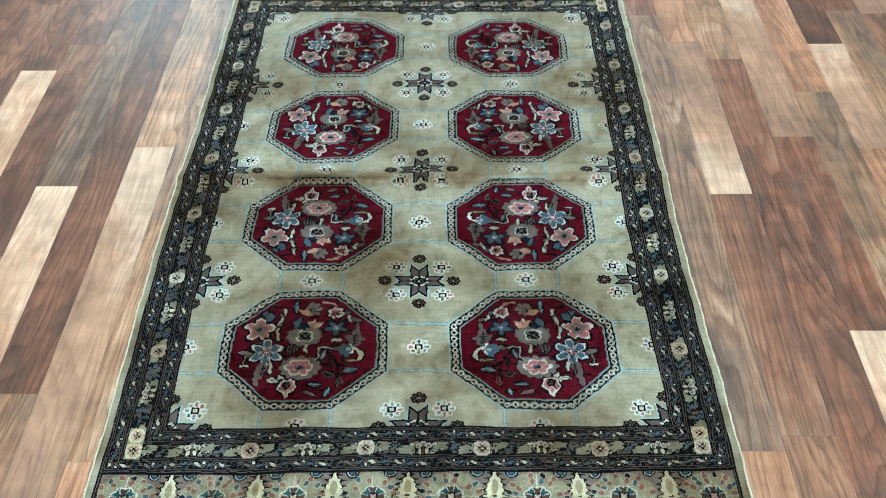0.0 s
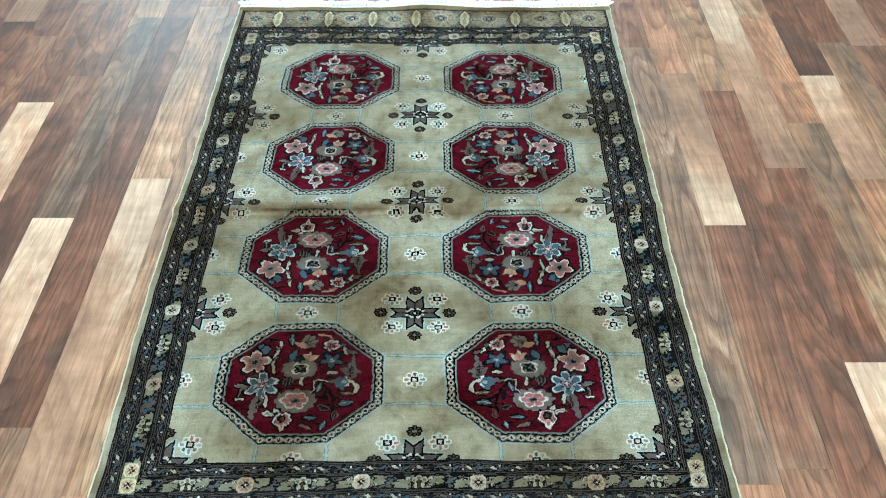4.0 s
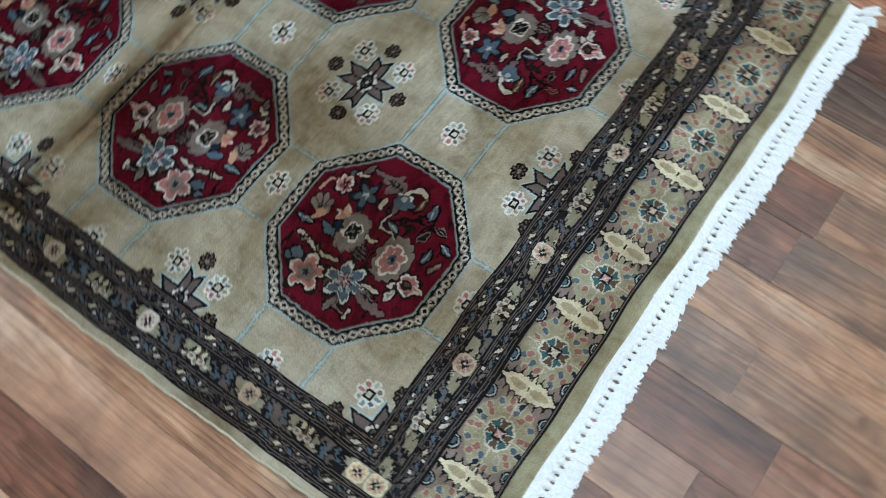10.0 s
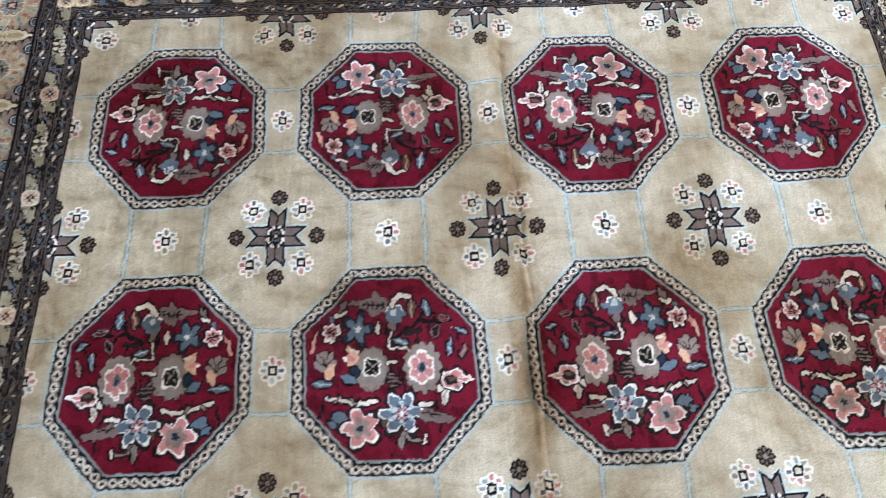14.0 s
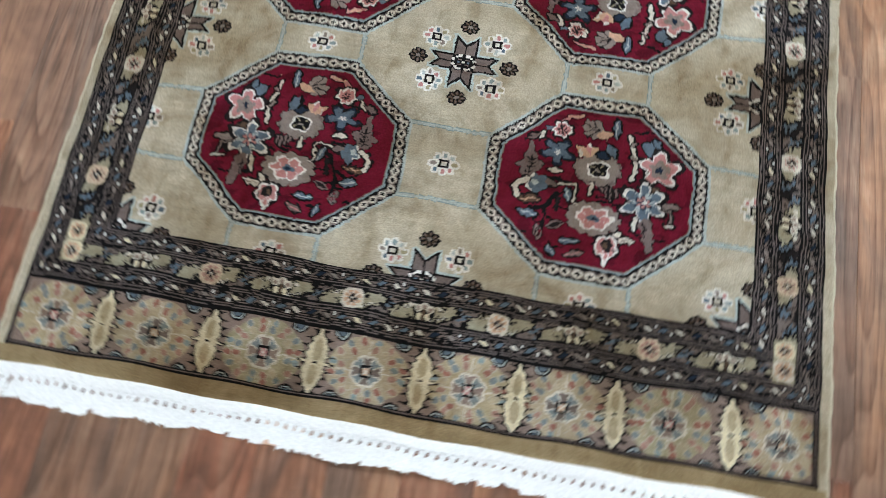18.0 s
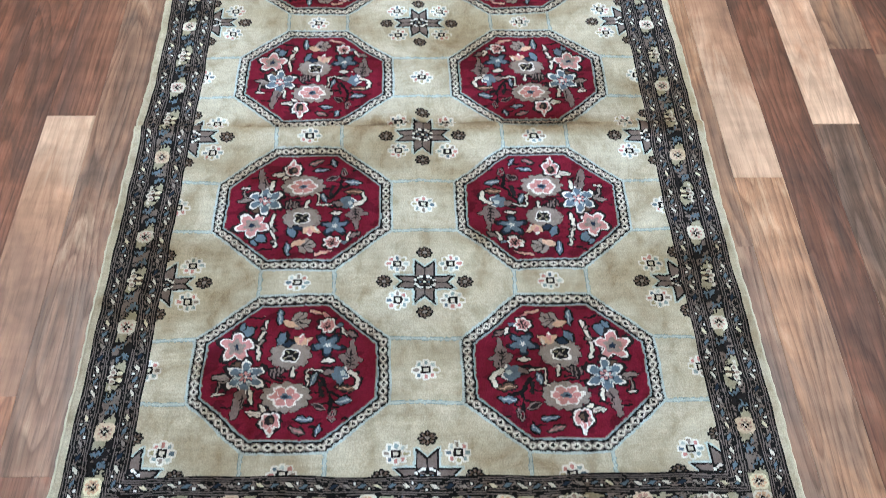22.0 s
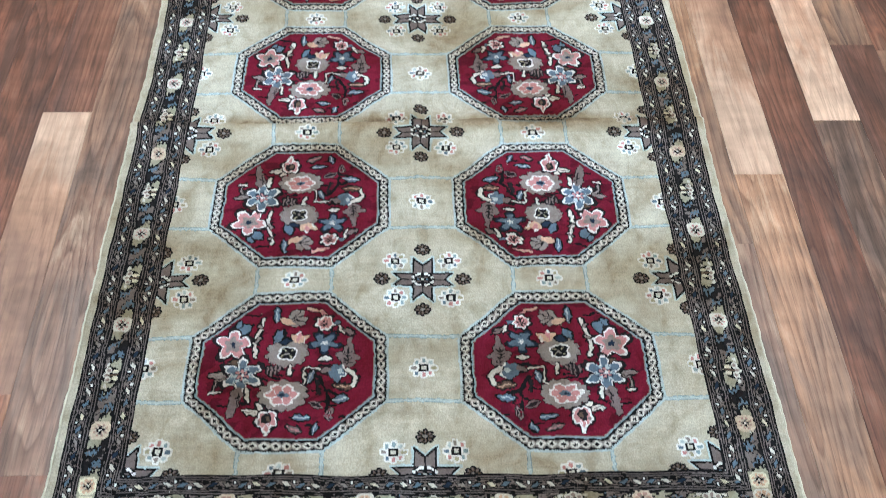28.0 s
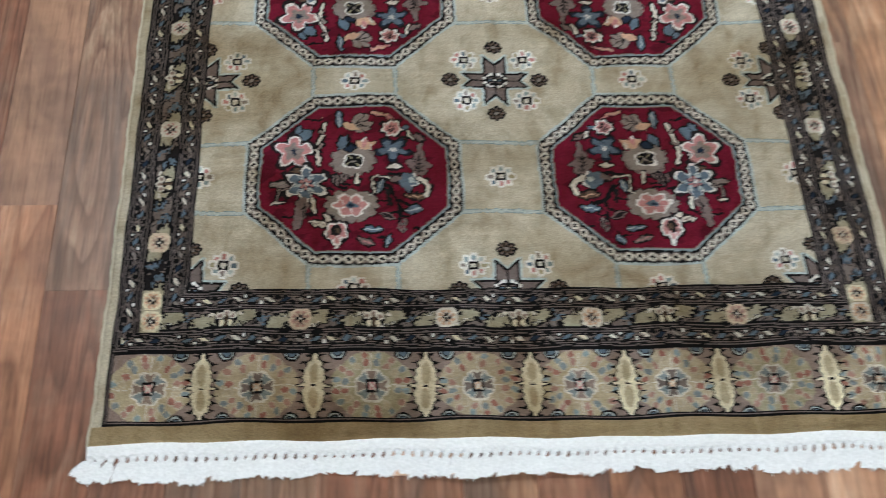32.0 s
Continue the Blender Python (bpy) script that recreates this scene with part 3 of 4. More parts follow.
    line([(772, 388), (800, 398), (818, 425), (806, 452)], 0.0072, "cream", "charcoal", "leaf")
    leaf(757, 460, 0.0185, 0.0058, -4, "brown", "charcoal", "peach")
    # pale pink flower on a grey ground
    u, v = at(489, 498)
    o = sub("flower", "salmon flower with cream edge on a grey ground")
    f, ang = c.petals(u, v, 0.0460, 0.0310, 12, 0.14, 0)
    c.put(f < 1, "taupe", o)
    f, ang = c.petals(u + 0.001, v - 0.001, 0.0310, 0.0220, 6, 0.24, 0)
    c.put(f < 1.04, "white", o)
    c.put(f < 0.86, "salmon", o)
    c.put((f < 0.8) & (f > 0.4) & (np.abs(np.cos(3 * ang)) < 0.16), "white")
    c.put(c.oval(u, v - 0.001, 0.0098, 0.0062) < 1, "slate")
    c.put(c.oval(u, v - 0.001, 0.0060, 0.0036) < 1, "navy")
    # bell flower with its leaf
    leaf(362, 571, 0.0180, 0.0052, -6, "cream", "charcoal", "taupe")
    leaf(395, 556, 0.0110, 0.0050, -40, "cream", "charcoal")
    u, v = at(428, 604)
    o = sub("flower", "pink and cream bell flower")
    f, ang = c.petals(u, v, 0.0205, 0.0205, 5, 0.22, 90)
    c.put(f < 1.16, "charcoal", o)
    c.put(f < 1, "white", o)
    c.put((f < 0.82), "salmon")
    c.put(c.leaf(u, v + 0.018, 0.0125, 0.0065, 90) < 1, "white", o)
    c.put(c.leaf(u, v + 0.015, 0.0085, 0.0032, 90) < 1, "salmon")
    c.put(c.oval(u + 0.001, v - 0.003, 0.0095, 0.0105) < 1, "charcoal")
    c.put(c.oval(u - 0.001, v - 0.002, 0.0042, 0.0062) < 1, "brown")
    c.put(c.oval(u + 0.014, v + 0.004, 0.0028, 0.0045) < 1, "mauve")
    # broken black outlines round the motifs
    bare = (dye[c.s] == DYE["crimson"]) | (dye[c.s] == DYE["wine"])
    near = np.zeros(bare.shape, bool)
    for axis in (0, 1):
        for step in (-1, 1):
            near |= ~np.roll(bare, step, axis)
    c.put(bare & near & (deep > 0.0300) & (WILD[0][c.s] + 0.6 * WILD[1][c.s] > -0.75), "black")
    # short dark dashes in the red ground beside the flowers
    dice = random.Random(21)
    for n in range(34):
        px, py = dice.uniform(190, 810), dice.uniform(110, 650)
        u, v = at(px, py)
        w = dice.uniform(0.004, 0.009)
        bare = (dye[c.s] == DYE["crimson"]) | (dye[c.s] == DYE["wine"])
        c.put(bare & (c.stroke([(u - w, v), (u + w, v + dice.uniform(-0.003, 0.003))], 0.0042) < 1), "black")


def guard(mask, run, across, width):
    """Narrow stripe: a brown zigzag edged in black; on each leg a lozenge, in turn blue and cream, and a white dot at every second peak."""
    half = 0.0245
    leg = np.floor(run / half).astype(int)
    k = run / half - leg
    reach = width - 0.0046
    zig = np.where(leg % 2 == 0, k, 1 - k) * reach + 0.0023
    lean = math.cos(math.atan2(reach, half))
    off = np.abs(across - zig + 0.0004 * WILD[0]) * lean
    along = np.abs(k - 0.5) * half / lean
    dye[mask] = DYE["umber"]
    dye[mask & (off > 0.0042) & (off < 0.0066)] = DYE["black"]
    gem = along / 0.0090 + off / 0.0036
    dye[mask & (gem < 1.48)] = DYE["black"]
    for n, colour in enumerate(("slate", "cream", "slate", "butter", "slate", "taupe", "navy", "cream")):
        dye[mask & (gem < 1) & (leg % 8 == n)] = DYE[colour]
    peak = np.minimum(k, 1 - k) * half
    dot = ((across > width - 0.0046) & (leg % 2 == np.where(k < 0.5, 0, 1))) | ((across < 0.0046) & (leg % 2 == np.where(k < 0.5, 1, 0)))
    dye[mask & dot & (peak < 0.0042)] = DYE["black"]
    dye[mask & dot & (peak < 0.0020) & (np.floor(run / half + 0.5).astype(int) % 4 < 2)] = DYE["white"]


def main_stripe(mask, run, mid, half, clouds):
    """Wide stripe: sage clouds round the flowers, dark ribbons between, stepped black outlines and blue leaves. run counts repeats; mid is from its centre line; clouds widens the sage."""
    k = run % 1
    near = np.abs(np.abs(k - 0.5) - 0.25) * 4                     # 1 at the flowers, 0 between
    stair = near + 0.07 * (np.floor(mid / 0.0037) % 2 - 0.5)
    reach = mid / half
    hand = np.where((k < 0.25) | ((k > 0.5) & (k < 0.75)), 1, -1)
    lean = stair + 0.30 * reach * hand                             # the clouds end in slanting, stepped edges
    inside = lean - 0.34 - 0.30 * reach ** 2 + 0.05 * WILD[1] + clouds
    dye[mask] = DYE["umber"]
    dye[mask & (CLOUD + 0.5 * WILD[0] > 0.7 + 6 * clouds)] = DYE["charcoal"]
    dye[mask & (inside < -0.13) & (inside > -0.27) & (reach * hand > -0.35)] = DYE["slate"]
    dye[mask & (np.abs(inside + 0.33) < 0.045) & (WILD[0] > -1.0)] = DYE["black"]
    dye[mask & (inside < 0.06) & (inside > -0.10)] = DYE["black"]
    dye[mask & (inside >= 0.05)] = DYE["sage"]
    for at, colour, wide in ((0.24, "black", 0.075), (0.24, "cream", 0.03), (0.46, "black", 0.045), (0.62, "black", 0.03)):
        bend = np.abs(inside - at - 0.10 * reach * hand)
        dye[mask & (bend < wide) & (reach * hand < (-0.10 if at < 0.3 else 0.9)) & (np.abs(reach) > 0.22) & (np.abs(reach) < 0.84)] = DYE[colour]
    dye[mask & (inside > 0.44) & (np.abs(np.abs(reach) - 0.84) < 0.08)] = DYE["charcoal"]
    dye[mask & (np.abs(mid) > half - 0.0016)] = DYE["black"]


def border_rosette(x, y, parent, colour="cream", turned=False, r=0.0162):
    c = Chart(x, y, r * 1.5, turned=turned)
    own = claim("rosette", "%s border rosette with dark heart" % colour, parent)
    a, b = np.abs(c.u), np.abs(c.v)
    f, ang = c.petals(0, 0, r, r, 8, 0.16, 22.5, 0.6)
    c.put((np.maximum(a, b) < r) & (a + b < r * 1.62), colour, own)
    petal = "blush" if colour == "ivory" else "salmon" if turned else "peach"
    c.put((f < (0.74 if turned else 0.86)) & (f > 0.34) & (np.abs(np.cos(4 * ang)) > (0.72 if turned else 0.40)), petal)
    c.put((f < 0.60) & (f > 0.40) & (np.abs(np.cos(4 * ang)) > 0.80), "rose")
    c.put((a + b < r * 0.50) & (np.minimum(a, b) < r * 0.17), "black", own)
    c.put((f < 0.30) & (np.abs(np.sin(2 * ang)) < 0.4), "taupe")
    c.put(f < 0.13, "cream")


def palmette(x, y, parent, turned=False, fv=1):
    """Cup-shaped flower with three cream petals above and two below."""
    c = Chart(x, y, 0.026, turned=turned, fv=fv)
    own = claim("palmette", "cream palmette with brown cup", parent)
    c.put(c.oval(0, 0.001, 0.0175, 0.0160) < 1, "black", own)
    for du, dv in ((-0.0098, 0.0052), (0.0, 0.0092), (0.0098, 0.0052)):
        c.put(c.oval(du, dv, 0.0062, 0.0062) < 1, "cream")
        c.put(c.oval(du, dv - 0.0008, 0.0034, 0.0036) < 1, "rose")
    for s in (-1, 1):
        c.put(c.oval(s * 0.0066, -0.0075, 0.0040, 0.0062, 8 * s) < 1, "butter")
        c.put(c.leaf(s * 0.0225, 0.0080, 0.0062, 0.0028, -14 * s) < 1, "cream", own)
    c.put((np.abs(c.u) < 0.0018) & (c.v > -0.013) & (c.v < 0.005), "brown")


SIDE_EDGES = [(3.0, "black"), (5.2, "thread"), (7.8, "black"), (9.6, "thread"), (11.6, "black"), (26.8, "guard"), (29.4, "black"), (31.6, "thread"), (34.6, "black"), (36.2, "thread"), (38.0, "black"),
              (72.0, "main"), (74.4, "black"), (76.4, "thread"), (79.4, "black"), (81.4, "thread"), (83.8, "black"), (99.0, "guard"), (101.8, "black"), (103.8, "thread"), (106.6, "black"), (108.6, "thread"), (112.0, "black")]


def band(mask, across, run, repeat, phase, scale, clouds):
    across = across + 0.0007 * CLOUD
    last = 0.0
    for limit, colour in SIDE_EDGES:
        lo, hi = last * scale / 1000, limit * scale / 1000
        m = mask & (across >= (lo if last else -1)) & (across < (hi if limit < 112 else 1))
        if colour == "guard":
            guard(m, run, across - lo, hi - lo)
        elif colour == "main":
            main_stripe(m, (run - phase) / repeat, across - (lo + hi) / 2, (hi - lo) / 2, clouds)
        else:
            dye[m] = DYE[colour]
        last = limit


def borders():
    mid = 0.0551
    for s, side in ((-1, "west"), (1, "east")):
        own = claim("side_border", "dark patterned border with pale rosettes")
        across = s * GX - FIELD_X
        m = (across >= 0) & (s * GX < RIM_X) & (np.abs(GY) < PANEL_Y)
        owner[m] = own
        band(m, across, GY * (1 if s > 0 else -1), 0.1075 * 2, 0.055 * s, 0.973, -0.10)
        for k in range(-4, 5):
            y = 0.055 + 0.215 * k
            if abs(y) < 0.79:
                border_rosette(s * (FIELD_X + mid * 0.973), y, own, "cream" if k % 3 else "ivory", True)
            if abs(y + 0.1075) < 0.77:
                palmette(s * (FIELD_X + mid * 0.973), y + 0.1075, own, True, s)
        m = (s * GX >= RIM_X - 0.0085) & (s * GX < RIM_X) & (np.abs(GY) >= PANEL_Y) & (np.abs(GY) < RIM_Y)
        dye[m], owner[m] = DYE["black"], own
        m = (np.abs(s * GX - RIM_X + 0.0042) < 0.0011) & (np.abs(GY) >= PANEL_Y) & (np.abs(GY) < RIM_Y - 0.003)
        dye[m] = DYE["mauve"]
    for s in (-1, 1):
        own = claim("end_border", "dark patterned border with pale rosettes and palmettes")
        across = s * GY - FIELD_Y
        outer = np.abs(GX) - FIELD_X
        scale = (PANEL_Y - FIELD_Y) / 0.112
        m = (across >= 0) & (s * GY < PANEL_Y) & (outer / 0.973 < across / scale) & (np.abs(GX) < RIM_X)
        owner[m] = own
        band(m, across, GX * s, 0.230, -0.014, scale, 0.16)
        for k in range(-3, 3):
            x = 0.129 + 0.230 * k if s < 0 else -0.129 - 0.230 * k
            if abs(x) < 0.5:
                border_rosette(x, s * (FIELD_Y + mid * scale), own, ("cream", "ivory", "cream")[k % 3])
            if abs(x + 0.115) < 0.53:
                palmette(x + 0.115, s * (FIELD_Y + mid * scale), own, False, -s)
        for e in (-1, 1):
            cx, cy = e * (FIELD_X + 0.0536), s * (FIELD_Y + 0.049)
            m = (np.abs(GX - cx) < 0.0160) & (np.abs(GY - cy + s * 0.016) < 0.034)
            dye[m], owner[m] = DYE["sage"], own
            border_rosette(cx, cy, own, "butter" if e * s > 0 else "cream")
            border_rosette(cx, cy - s * 0.033, own, "butter", r=0.0145)


def end_panel(s, roses, leaves):
    """Strip of big gold rosettes parted by upright pale leaves."""
    own = claim("end_panel", "strip of gold rosettes and pale upright leaves")
    mid = (PANEL_Y + RIM_Y) / 2
    m = (s * GY >= PANEL_Y) & (s * GY < RIM_Y) & (np.abs(GX) < RIM_X - 0.0085)
    dye[m], owner[m] = DYE["rose"], own
    m2 = m & ((s * GY < PANEL_Y + 0.003) | (s * GY > RIM_Y - 0.0065))
    dye[m2] = DYE["black"]
    dye[m & (np.abs(s * GY - RIM_Y + 0.0042) < 0.0010)] = DYE["mauve"]
    dye[(s * GY >= RIM_Y - 0.003) & (s * GY < RIM_Y) & (np.abs(GX) < RIM_X)] = DYE["black"]
    inside = m & ~m2
    for n, x in enumerate(roses):
        c = Chart(x, s * mid, 0.075, inside=inside)
        o = claim("panel_rosette", "gold rosette with blue and salmon petals", own)
        ground = ("honey", "olive", "honey", "khaki")[n % 4] if s > 0 else "olive"
        f, ang = c.petals(0, 0, 0.0640, 0.0520, 8, 0.06, 22.5)
        c.put(f < 1, ground, o)
        c.put((f < 0.96) & (f > 0.34) & (np.minimum(np.abs(c.u), np.abs(c.v)) < 0.0009), "cream")
        dice = random.Random(17 * n + s)
        for k in range(16):
            a = radians(22.5 * k + 11)
            if abs(math.sin(2 * a)) > 0.24:
                for r, colour in ((0.90, (("rust", "slate", "rust", "navy") if s < 0 else ("rust", "steel", "blush", "mist"))[k % 4]), (0.68, (("slate", "rust", "olive", "rust") if s < 0 else ("steel", "rust", "honey", "blush"))[(k + n) % 4])):
                    if dice.random() < 0.9:
                        uu, vv, turn = 0.0615 * r * math.cos(a), 0.0495 * r * math.sin(a), math.degrees(a) + dice.uniform(-25, 25)
                        c.put(c.oval(uu, vv, 0.0076, 0.0062, turn) < 1, "field")
                        c.put(c.oval(uu, vv, 0.0062, 0.0044, turn) < 1, colour)
        f, ang = c.petals(0, 0, 0.0265, 0.0240, 8, 0.14, 22.5)
        h = claim("heart", "eight-petalled blue and brown flower", o)
        c.put(f < 1.06, "cream", h)
        sector = np.floor(((ang) % (2 * math.pi)) / (math.pi / 4)).astype(int) % 2
        c.put((f < 0.92) & (sector == 0), "teal" if s < 0 else "steel")
        c.put((f < 0.92) & (sector == 1), "brown" if s < 0 else "rose" if n % 2 else "umber")
        c.put((f < 0.9) & (np.abs(np.sin(4 * ang)) < 0.22), "cream")
        c.put(np.maximum(np.abs(c.u), np.abs(c.v)) < 0.0092, "black", h)
        c.put(np.maximum(np.abs(c.u), np.abs(c.v)) < 0.0054, "salmon" if n % 2 else "peach")
        c.put((np.abs(np.abs(c.u) - np.abs(c.v)) < 0.0014) & (np.abs(c.u) < 0.0062), "cream")
        c.put(np.maximum(np.abs(c.u), np.abs(c.v)) < 0.0020, "cream")
    for x in leaves:
        c = Chart(x, s * mid, 0.06, inside=inside)
        o = claim("panel_leaf", "upright pale leaf with ragged black edge", own)
        tooth = np.clip(1 - 2 * np.abs((np.abs(c.v) / 0.0122 + 0.5) % 1 - 0.5), 0, 1)
        waist = 0.76 + 0.24 * np.clip(np.abs(c.v) / 0.012, 0, 1)
        c.put((np.abs(c.u) < 0.0150 * waist * np.clip(1 - np.abs(c.v / 0.0530) ** 2.6, 0, 1) + 0.0012 + 0.0135 * tooth ** 2.6) & (np.abs(c.v) < 0.0530), "black", o)
        c.put((np.abs(c.v) < 0.0058 * np.clip(1 - (c.u / 0.031) ** 2, 0, 1)), "black", o)
        c.put(np.abs(c.u) < 0.0148 * waist * np.clip(1 - np.abs(c.v / 0.0480) ** 2.6, 0, 1) + 0.0034 * tooth, "butter", o)
        c.put(np.abs(c.v) < 0.0034 * np.clip(1 - (c.u / 0.026) ** 2, 0, 1), "butter", o)
        c.put(np.abs(c.u) < 0.0066 * np.clip(1 - ((np.abs(c.v) - 0.020) / 0.0165) ** 4, 0, 1), "khaki")
        c.put((np.abs(c.u) < 0.0040) & (np.abs(c.v) < 0.0014), "black")
        for e in (-1, 1):
            for f in (-1, 1):
                k = np.hypot((c.u - e * 0.034) / 0.0135, (c.v - f * 0.0520) / 0.0130)
                c.put(k < 1, "black", o)
                c.put((k < 0.78) & (k > 0.62), "sky")
                c.put(k < 0.45, "slate")


lines_on_field()
for k in range(4):
    for s in (-1, 1):
        medallion(s * COL, (k - 1.5) * ROW, s, -1 if k % 2 == 0 else 1)
for k in range(5):
    for s in (-1, 0, 1):
        star(s * FIELD_X, (k - 2) * ROW if 0 < k < 4 else math.copysign(FIELD_Y, k - 2))
for k in range(4):
    for s in (-1, 0, 1):
        small_flower(s * (FIELD_X - 0.001), (k - 1.5) * ROW, seed=k + s + 2)
for k in range(5):
    for s in (-1, 1):
        small_flower(s * COL, (k - 2) * ROW if 0 < k < 4 else math.copysign(FIELD_Y - 0.001, k - 2), seed=3 * k + s + 1)
borders()
end_panel(-1, (-0.557, -0.389, -0.233, -0.081, 0.067, 0.231, 0.393, 0.561), (-0.472, -0.305, -0.157, -0.015, 0.150, 0.310, 0.482))
end_panel(1, (-0.563, -0.399, -0.242, -0.100, 0.056, 0.219, 0.392, 0.553), (-0.490, -0.319, -0.172, -0.026, 0.137, 0.306, 0.475))
for s in (-1, 1):
    m = s * GY >= RIM_Y
    dye[m], owner[m] = DYE["gold" if s > 0 else "olive"], claim("end_band", "plain gold-olive end band")
    m = (s * GX >= RIM_X) & (np.abs(GY) < RIM_Y)
    dye[m], owner[m] = DYE["field"], claim("side_edge", "plain khaki edge")


def lay(x, y):
    """Where a place of the chart lies on the floor: the rug is a little skewed and bowed, as woven."""
    yy = y + x * (0.011 * np.clip(-y, 0, 1.2) - 0.009 * np.clip(y, 0, 1.2))
    yy = yy + 0.004 * np.clip((y - 0.85) / 0.1, 0, 1)
    xx = x * (1 + 0.004 * y) + 0.012 * np.clip((-y - 0.2) / 0.5, 0, 1)
    xx = xx + 0.0025 * np.sin(y * 5.1 + 0.6) * np.abs(x) / 0.63
    xx = xx + 0.0005 * np.sin(y * 71 + 9 * np.sin(x * 11)) + 0.0009 * np.sin(y * 33 + x * 47)
    yy = yy + 0.0012 * np.sin(x * 37 + 5 * np.sin(y * 13)) + 0.0010 * np.sin(x * 19 - y * 41) + 0.0015 * np.sin(x * 8 + 2.1) * np.clip(np.abs(y), 0, 1)
    return xx, yy


def bump_at(x, y, w):
    return np.exp(-((x / w) ** 2 + (y / w) ** 2))


def rise(x, y):
    """Height of the pile: fold lines left from storage and slack waves at the edges."""
    z = 0.0095 + 0 * x
    fold = y + 0.030 - 0.012 * x - 0.004 * np.sin(7 * x)
    z = z + 0.0088 * np.where(fold > 0, np.exp(-(fold / 0.045) ** 1.4), np.exp(-(np.abs(fold) / 0.012) ** 1.6))
    part_here = 0.35 + 0.65 * np.exp(-((x - 0.02) / 0.13) ** 2) + 0.5 * np.exp(-((np.abs(x) - 0.30) / 0.10) ** 2)
    z = z - 0.0060 * np.exp(-((fold + 0.014) / 0.0055) ** 2) * part_here
    spine = x - 0.012 + 0.02 * y - 0.003 * np.sin(9 * y)
    z = z + 0.0042 * np.exp(-(np.abs(spine) / 0.014) ** 1.5) * (0.35 + 0.65 * np.exp(-(y / 0.35) ** 2))
    z = z - 0.0030 * np.exp(-((spine - 0.004) / 0.0040) ** 2) * (0.25 + 0.75 * np.exp(-(y / 0.25) ** 2))
    z = z + 0.0060 * bump_at(x - 0.03, y + 0.075, 0.05) + 0.006 * bump_at(x - 0.61, y + 0.03, 0.055) + 0.005 * bump_at(x + 0.61, y + 0.02, 0.055)
    z = z + 0.0026 * np.exp(-((y - 0.42) / 0.018) ** 2) + 0.0022 * np.exp(-((y + 0.46) / 0.018) ** 2)
    z = z + 0.0110 * bump_at(x - 0.02, y - 1.06, 0.10) + 0.0018 * np.sin(9 * x + 1.0) * np.clip((np.abs(y) - 0.85) / 0.2, 0, 1) ** 2
    z = z + 0.0020 * np.sin(x * 7 + 1.3) * np.sin(y * 5 + 0.4) + 0.0007 * np.sin(x * 23 + 4 * y) * np.sin(y * 19 - 3 * x)
    return z


def tidy():
    """Knots of a motif that another one has cut off go back to the thing they lie on."""
    for n, (name, label, parent) in enumerate(PARTS):
        if parent < 0:
            continue
        j, i = np.nonzero(owner == n)
        if not len(j):
            continue
        j0, j1, i0, i1 = j.min(), j.max() + 1, i.min(), i.max() + 1
        mine = owner[j0:j1, i0:i1] == n
        mark = np.pad(np.where(mine, np.arange(1, mine.size + 1).reshape(mine.shape), 0), 1)
        while True:
            best = mark.copy()
            for dj in (-1, 0, 1):
                for di in (-1, 0, 1):
                    best = np.maximum(best, np.roll(np.roll(mark, dj, 0), di, 1))
            best[1:-1, 1:-1][~mine] = 0
            best[0], best[-1], best[:, 0], best[:, -1] = 0, 0, 0, 0
            if (best == mark).all():
                break
            mark = best
        inner = mark[1:-1, 1:-1]
        names, counts = np.unique(inner[mine], return_counts=True)
        if len(names) > 1:
            owner[j0:j1, i0:i1][mine & (inner != names[counts.argmax()])] = parent


tidy()


